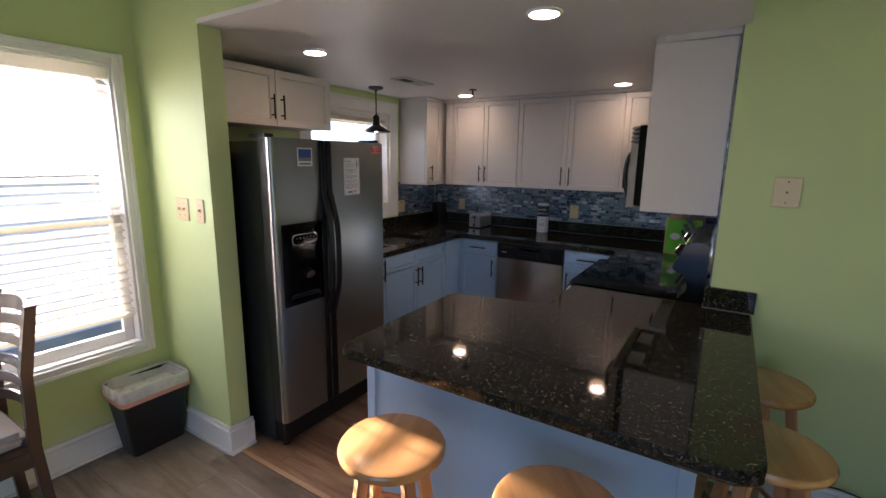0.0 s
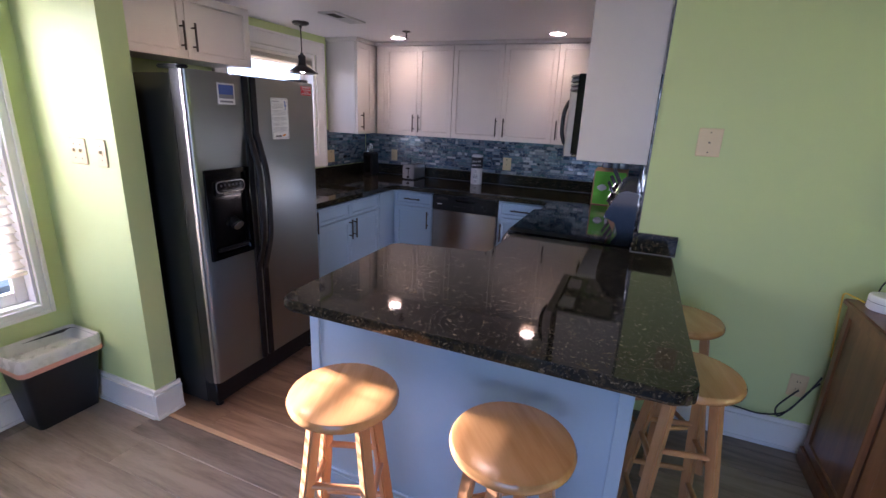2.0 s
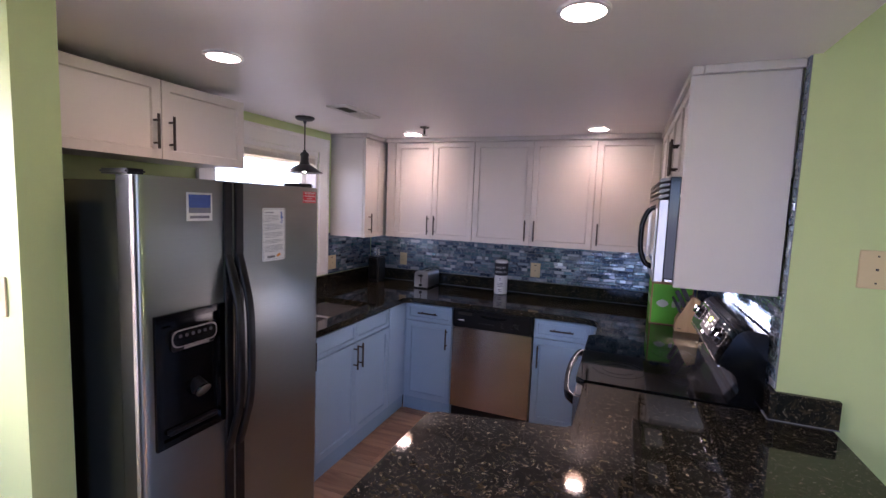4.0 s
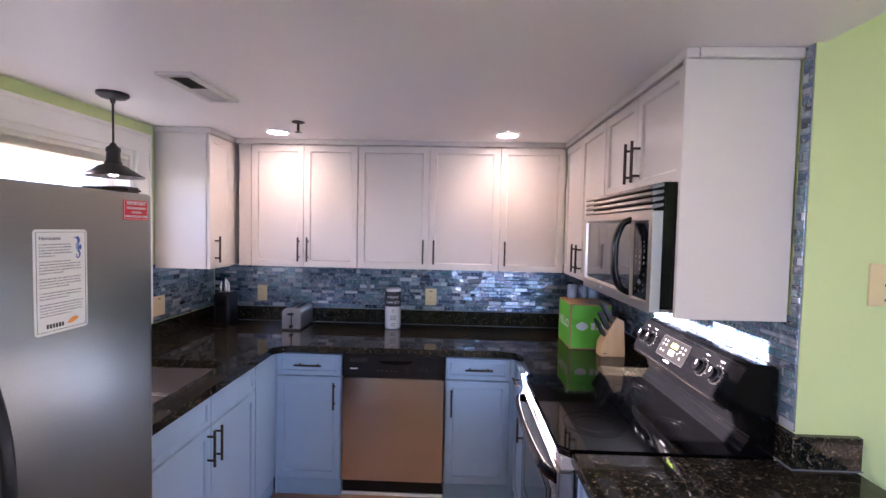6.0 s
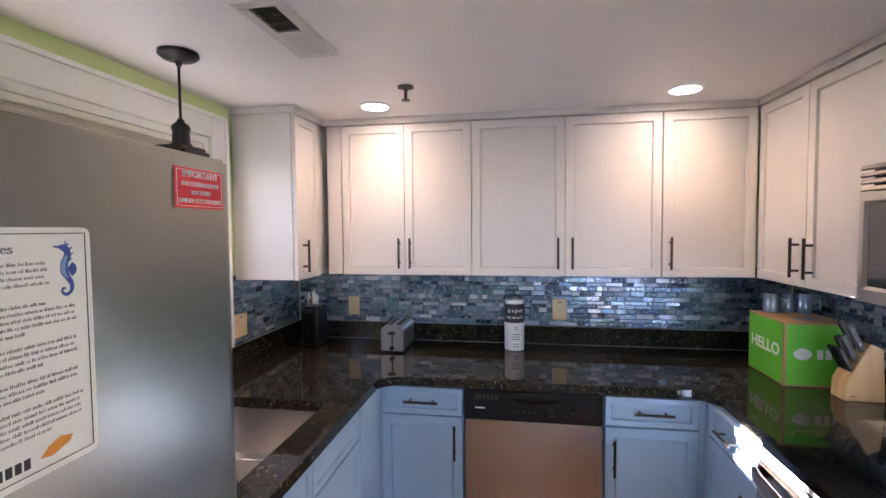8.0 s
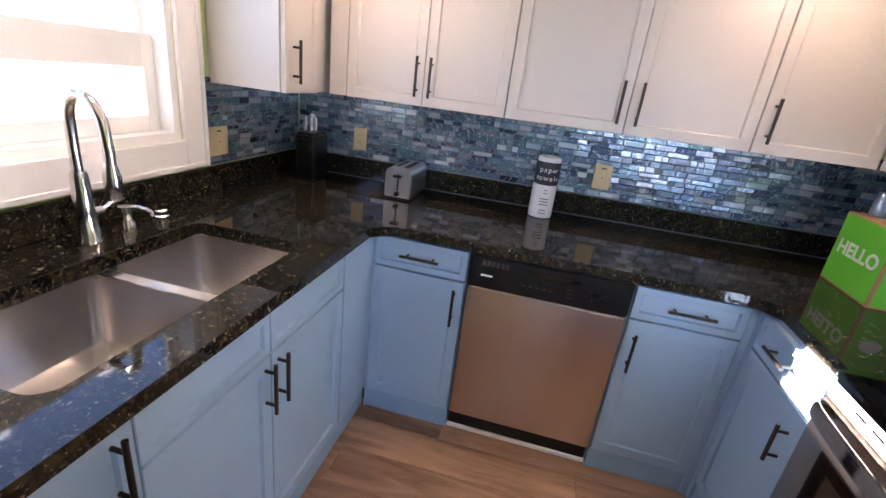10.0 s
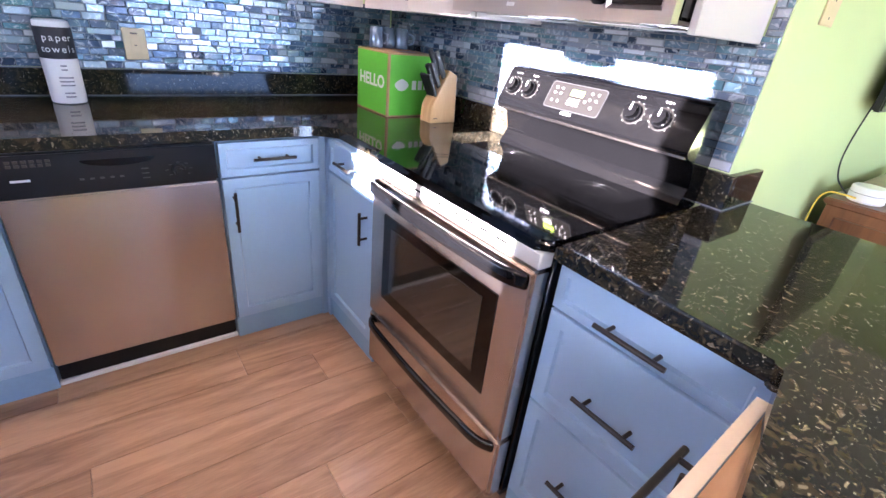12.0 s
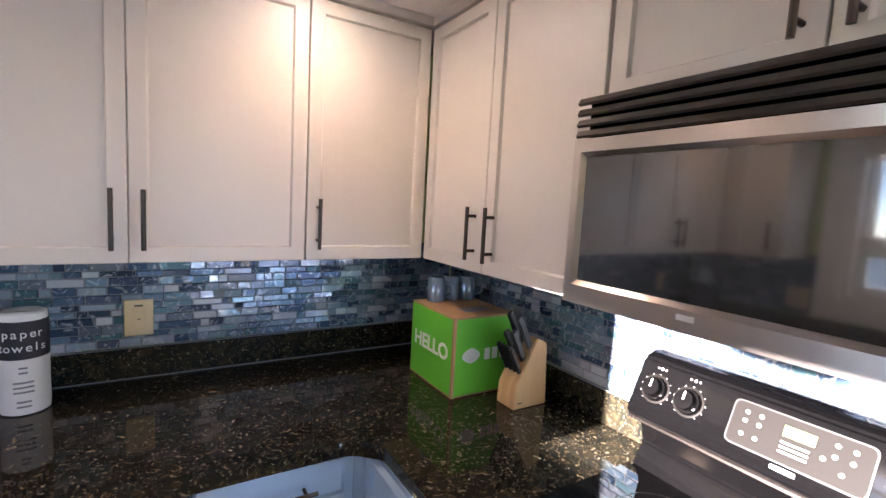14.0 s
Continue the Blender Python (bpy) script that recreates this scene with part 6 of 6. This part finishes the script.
BIN0, BIN1 = (-2.545, -2.385, 0.895, 1.165), (-2.552, -2.315, 0.845, 1.185)
part("body", loft([ring(*BIN0, 0.03, 0.0), ring(*BIN0, 0.03, 0.01), ring(*BIN1, 0.035, 0.40), ring(BIN1[0] + 0.008, BIN1[1] - 0.008, BIN1[2] + 0.008, BIN1[3] - 0.008, 0.03, 0.40), ring(BIN0[0] + 0.01, BIN0[1] - 0.01, BIN0[2] + 0.01, BIN0[3] - 0.01, 0.02, 0.02)]), "bin_black", _w)
o = 0.006
part("bag", loft([ring(BIN1[0] + 0.03, BIN1[1] - 0.03, BIN1[2] + 0.03, BIN1[3] - 0.03, 0.03, 0.34, 0.02), ring(BIN1[0] + 0.012, BIN1[1] - 0.012, BIN1[2] + 0.012, BIN1[3] - 0.012, 0.03, 0.39, 0.008), ring(BIN1[0], BIN1[1], BIN1[2], BIN1[3], 0.035, 0.415, 0.006), ring(BIN1[0] - 0.004, BIN1[1] + o, BIN1[2] - o, BIN1[3] + 0.004, 0.035, 0.405, 0.006), ring(BIN1[0] - 0.004, BIN1[1] + o + 0.002, BIN1[2] - o - 0.002, BIN1[3] + 0.004, 0.035, 0.355, 0.008)]), "bag_film", _w, "thin translucent white bin bag")
part("bag_band", loft([ring(BIN1[0] - 0.005, BIN1[1] + o + 0.003, BIN1[2] - o - 0.003, BIN1[3] + 0.005, 0.035, 0.358, 0.006), ring(BIN1[0] - 0.005, BIN1[1] + o + 0.001, BIN1[2] - o - 0.001, BIN1[3] + 0.004, 0.035, 0.332, 0.01)], False), "bag_band", _w, "red drawstring band of the bag")

# ---- dining chair ----
_c = thing("dining_chair", (-2.28, 0.25, 0), "dark wooden ladder back dining chair with grey cushion", "chair")
for x in (-2.10, -2.50):
    bm = B()
    for (ya, za, yb, zb) in ((0.47, 0.0, 0.445, 0.45), (0.445, 0.45, 0.455, 0.75), (0.455, 0.75, 0.50, 1.02)):
        a = [bm.verts.new((x + dx, ya + dy, za)) for dx, dy in ((-0.017, -0.02), (0.017, -0.02), (0.017, 0.02), (-0.017, 0.02))]
        b = [bm.verts.new((x + dx, yb + dy, zb)) for dx, dy in ((-0.017, -0.018), (0.017, -0.018), (0.017, 0.018), (-0.017, 0.018))]
        for i in range(4):
            bm.faces.new((a[i], a[(i + 1) % 4], b[(i + 1) % 4], b[i]))
        bm.faces.new(a)
        bm.faces.new(b)
    part("back_post", bm, "chair_wood", _c)
    part("leg", box(B(), x - 0.018, x + 0.018, 0.03, 0.066, 0, 0.43, 0.003), "chair_wood", _c)
for k, z in enumerate((0.56, 0.645, 0.73, 0.815, 0.90, 0.975)):
    bm = B()
    y0 = 0.446 if z < 0.75 else 0.455 + (z - 0.75) * 0.167
    n = 8
    h = 0.022 if k < 5 else 0.032
    lo = [[bm.verts.new((-2.483 + 0.366 * i / n, y0 + 0.035 * math.sin(math.pi * i / n) + d, z + s * h + 0.012 * math.sin(math.pi * i / n))) for i in range(n + 1)] for s, d in ((-1, -0.007), (1, -0.007), (1, 0.007), (-1, 0.007))]
    for a, b in zip(lo, lo[1:] + lo[:1]):
        for i in range(n):
            bm.faces.new((a[i], a[i + 1], b[i + 1], b[i]))
    bm.faces.new([q[0] for q in lo])
    bm.faces.new([q[-1] for q in lo])
    part("back_slat", bm, "chair_wood", _c)
part("seat", box(B(), -2.515, -2.085, 0.02, 0.46, 0.43, 0.455, 0.006, 2), "chair_wood", _c)
bm = box(B(), -2.505, -2.095, 0.03, 0.435, 0.4555, 0.515)
bmesh.ops.bevel(bm, geom=list(bm.edges), offset=0.025, segments=4, affect="EDGES", clamp_overlap=True)
part("cushion", bm, "cushion_grey", _c, "pale grey padded seat cushion")
for x in (-2.10, -2.50):
    part("side_rail", box(B(), x - 0.012, x + 0.012, 0.066, 0.445, 0.36, 0.43), "chair_wood", _c)

# ---- sideboard corner ----
_s = thing("sideboard", (1.6, 2.12, 0), "brown stained wooden sideboard against the green wall", "sideboard")
part("top", box(B(), 1.0, 2.32, 1.87, 2.345, 0.825, 0.852, 0.006, 2), "sideboard_wood", _s)
part("body", box(B(), 1.03, 2.29, 1.91, 2.33, 0.08, 0.8245, 0.003), "sideboard_wood", _s)
part("side_panel", panel("-x", 1.905, 2.333, 0.08, 0.822, 1.018, 0.06, 0.0118), "sideboard_wood", _s)
part("plinth", box(B(), 1.005, 2.31, 1.89, 2.34, 0.0, 0.0795, 0.005, 2), "sideboard_wood", _s)
for k in range(3):
    d = part("door", panel("-y", 1.045 + k * 0.415, 1.45 + k * 0.415, 0.09, 0.815, 1.895, 0.06, 0.0145), "sideboard_wood", _s)
    part("knob", rod(B(), (1.42 + k * 0.415, 1.895, 0.5), (1.42 + k * 0.415, 1.87, 0.5), 0.012), "bronze_dark", d)
_r = thing("wifi_puck", (1.10, 2.24, 0.852), "white round network router puck on the sideboard", "router")
part("body", lathe(B(), [(0.056, 0), (0.060, 0.004), (0.060, 0.034)], (1.10, 2.24, 0.852), 36), "plastic_white", _r)
part("lid", lathe(B(), [(0.058, 0.0345), (0.060, 0.0375), (0.060, 0.056), (0.056, 0.062), (0.03, 0.063)], (1.10, 2.24, 0.852), 36), "plastic_white", _r)
part("seam", lathe(B(), [(0.0585, 0.0335), (0.0585, 0.038)], (1.10, 2.24, 0.852), 36), "slot_dark", _r)
_t = thing("television", (1.6, 2.33, 1.18), "black flat screen television mounted on green wall", "television")
part("screen", box(B(), 1.09, 2.15, 2.325, 2.355, 1.18, 1.78, 0.006, 2), "black_plastic", _t)
part("glass", box(B(), 1.105, 2.135, 2.3235, 2.3248, 1.2, 1.765), "black_enamel", _t)
part("bracket", box(B(), 1.35, 1.75, 2.3555, 2.3998, 1.40, 1.65, 0.003), "bronze_dark", _t)
for nm, pts, mt, lab, r in (("power_cable", [(0.955, 2.384, 0.34), (0.93, 2.36, 0.33), (0.88, 2.36, 0.24), (0.90, 2.355, 0.20), (0.97, 2.35, 0.33), (1.012, 2.345, 0.45)], "cable_black", "black power cable drooping from the outlet", 0.004),
                     ("loose_cable", [(0.60, 2.36, 0.172), (0.70, 2.365, 0.19), (0.82, 2.36, 0.185), (0.92, 2.355, 0.23), (0.98, 2.35, 0.36), (1.0125, 2.345, 0.42)], "cable_black", "thin black cable along the baseboard", 0.004),
                     ("network_cable", [(1.04, 2.26, 0.868), (1.015, 2.30, 0.874), (0.998, 2.345, 0.868), (1.008, 2.368, 0.80), (1.03, 2.37, 0.55)], "cable_yellow", "yellow network cable behind the sideboard", 0.0035),
                     ("wire_up", [(1.10, 2.30, 0.86), (1.12, 2.36, 0.92), (1.20, 2.39, 1.05), (1.36, 2.385, 1.38)], "cable_black", "black cable rising to the television", 0.003)):
    solid(nm, tube(B(), pts, r, 8), mt, lab, "cable", pts[0])

# ---- floor planks ----
random.seed(21)
_fl = thing("floor", (0, 0, 0), "wood look plank flooring, grey brown and tan", "floor", kind="structure")


def plank_mesh(name, w, d, mat):
    bm = B()
    e, t = 0.0028, 0.006
    lo = [bm.verts.new(p) for p in ((0, 0, -t), (w, 0, -t), (w, d, -t), (0, d, -t))]
    md = [bm.verts.new(p) for p in ((0, 0, -0.0015), (w, 0, -0.0015), (w, d, -0.0015), (0, d, -0.0015))]
    hi = [bm.verts.new(p) for p in ((e, e, 0), (w - e, e, 0), (w - e, d - e, 0), (e, d - e, 0))]
    for a, b in ((lo, md), (md, hi)):
        for i in range(4):
            bm.faces.new((a[i], a[(i + 1) % 4], b[(i + 1) % 4], b[i]))
    bm.faces.new(hi)
    return finish(bm, name, mat, (0, 0, 0), 0)


def planks(x0, x1, y0, y1, mat, width=0.178, length=1.22):
    y = y0
    while y < y1 - 0.01:
        d = min(width, y1 - y)
        x = x0 - random.uniform(0, length)
        while x < x1:
            a, b = max(x, x0), min(x + length, x1)
            if b - a > 0.02:
                ob = new("plank", plank_mesh("plank", b - a - 0.0012, d - 0.0012, mat))
                ob.location = (a, y, 0)
                ob.parent = _fl
            x += length
        y += d


planks(XL, 0.165, 1.262, 3.70, "plank_kitchen")
planks(XD, 3.6, -2.3, 1.236, "plank_dining")
planks(0.17, 3.6, 1.236, YG, "plank_dining")
solid("floor_south", box(B(), XD, 3.6, -3.4, -2.302, -0.006, 0.0), "floor_gap", "dark flooring by the glass door", "floor", kind="structure")
solid("floor_transition", box(B(), -1.985, 0.165, 1.2365, 1.2615, -0.005, 0.006, 0.004), "raw_board", "pale wooden transition strip between the floors", "trim", kind="structure")

# ---- glass mosaic ----
random.seed(33)


def tile_cells(a0, a1, z0, z1, holes=()):
    """Cells (a, z, width, height) of a linear mosaic with mixed row heights."""
    out, z = [], z0
    while z < z1 - 0.006:
        h = min(random.choice((0.0145, 0.0285, 0.0285, 0.0215)), z1 - z)
        a = a0 - random.uniform(0, 0.05)
        while a < a1:
            w = random.choice((0.03, 0.046, 0.06, 0.078, 0.095))
            lo, hi = max(a, a0), min(a + w, a1)
            if hi - lo > 0.008 and not any(p < (lo + hi) / 2 < q and r < z + h / 2 < s for p, q, r, s in holes):
                out.append((lo, z, hi - lo - 0.0022, h - 0.0022))
            a += w
        z += h
    return out


_unit = bpy.data.meshes.new("tile")
_unit.from_pydata([(0, 0, 0), (1, 0, 0), (1, 0, 1), (0, 0, 1), (0.03, -1, 0.06), (0.97, -1, 0.06), (0.97, -1, 0.94), (0.03, -1, 0.94)], [], [(4, 5, 6, 7), (0, 1, 5, 4), (1, 2, 6, 5), (2, 3, 7, 6), (3, 0, 4, 7)])
_unit.materials.append(M["tile_piece"])


def mosaic(name, facing, a0, a1, z0, z1, at, label, near):
    """Grout bed and glass tiles on a wall face; near picks the cells that are pieces of their own."""
    bed = {"-y": (a0, a1, at - 0.004, at), "-x": (at - 0.004, at, a0, a1), "+x": (at, at + 0.004, a0, a1)}[facing]
    w = tagged(new(name, finish(box(B(), *bed, z0, z1), name, "grout", (0, 0, 0), 0)), label, "tile wall", kind="structure")
    turn = {"-y": Matrix(), "-x": Matrix.Rotation(radians(-90), 4, "Z"), "+x": Matrix.Rotation(radians(90), 4, "Z")}[facing]
    verts, faces, n = [], [], 0
    for a, z, cw, ch in tile_cells(a0, a1, z0, z1):
        depth = random.uniform(0.0045, 0.0062)
        if facing == "-y":
            m = Matrix.Translation((a, at - 0.0035, z + 0.001))
        elif facing == "-x":
            m = Matrix.Translation((at - 0.0035, a + cw, z + 0.001)) @ turn
        else:
            m = Matrix.Translation((at + 0.0035, a, z + 0.001)) @ turn
        m = m @ Matrix.Rotation(random.gauss(0, 0.028), 4, "Z") @ Matrix.Rotation(random.gauss(0, 0.035), 4, "X") @ Matrix.Diagonal((cw, depth - 0.0015, ch, 1))
        if near(a, z) and n < 300:
            ob = new("tile", _unit)
            ob.matrix_basis = m
            ob.parent = w
            n += 1
        else:
            k = len(verts)
            verts += [tuple(m @ v.co) for v in _unit.vertices]
            faces += [tuple(k + i for i in f.vertices) for f in _unit.polygons]
    if verts:
        me = bpy.data.meshes.new("tiles_rest")
        me.from_pydata(verts, [], faces)
        me.materials.append(M["tile_rest"])
        ob = new("small_tiles", me)
        ob.parent = w
        tagged(ob, "blue grey glass mosaic tiles", kind="stuff")


mosaic("mosaic_north", "-y", XL + 0.01, XR - 0.01, 1.0215, UB + 0.02, YB, "blue grey glass mosaic backsplash behind the worktop", lambda a, z: -1.35 < a < -0.25)
mosaic("mosaic_east", "-x", YG + 0.003, YB - 0.011, 1.0215, UB + 0.02, XR, "blue grey glass mosaic backsplash behind the stove", lambda a, z: a < 3.25)
mosaic("mosaic_east_strip", "-x", YG + 0.003, 2.442, UB + 0.0205, ZC - 0.002, XR, "narrow glass mosaic strip beside the wall cabinet", lambda a, z: True)
mosaic("mosaic_west", "+x", KW[1] + 0.112, YB - 0.011, 1.0215, UB + 0.02, XL, "blue grey glass mosaic backsplash beside the window", lambda a, z: a < 4.1)
mosaic("mosaic_stove", "-x", 2.475, 3.214, 0.90, 1.0205, XR, "glass mosaic behind the stove console", lambda a, z: False)
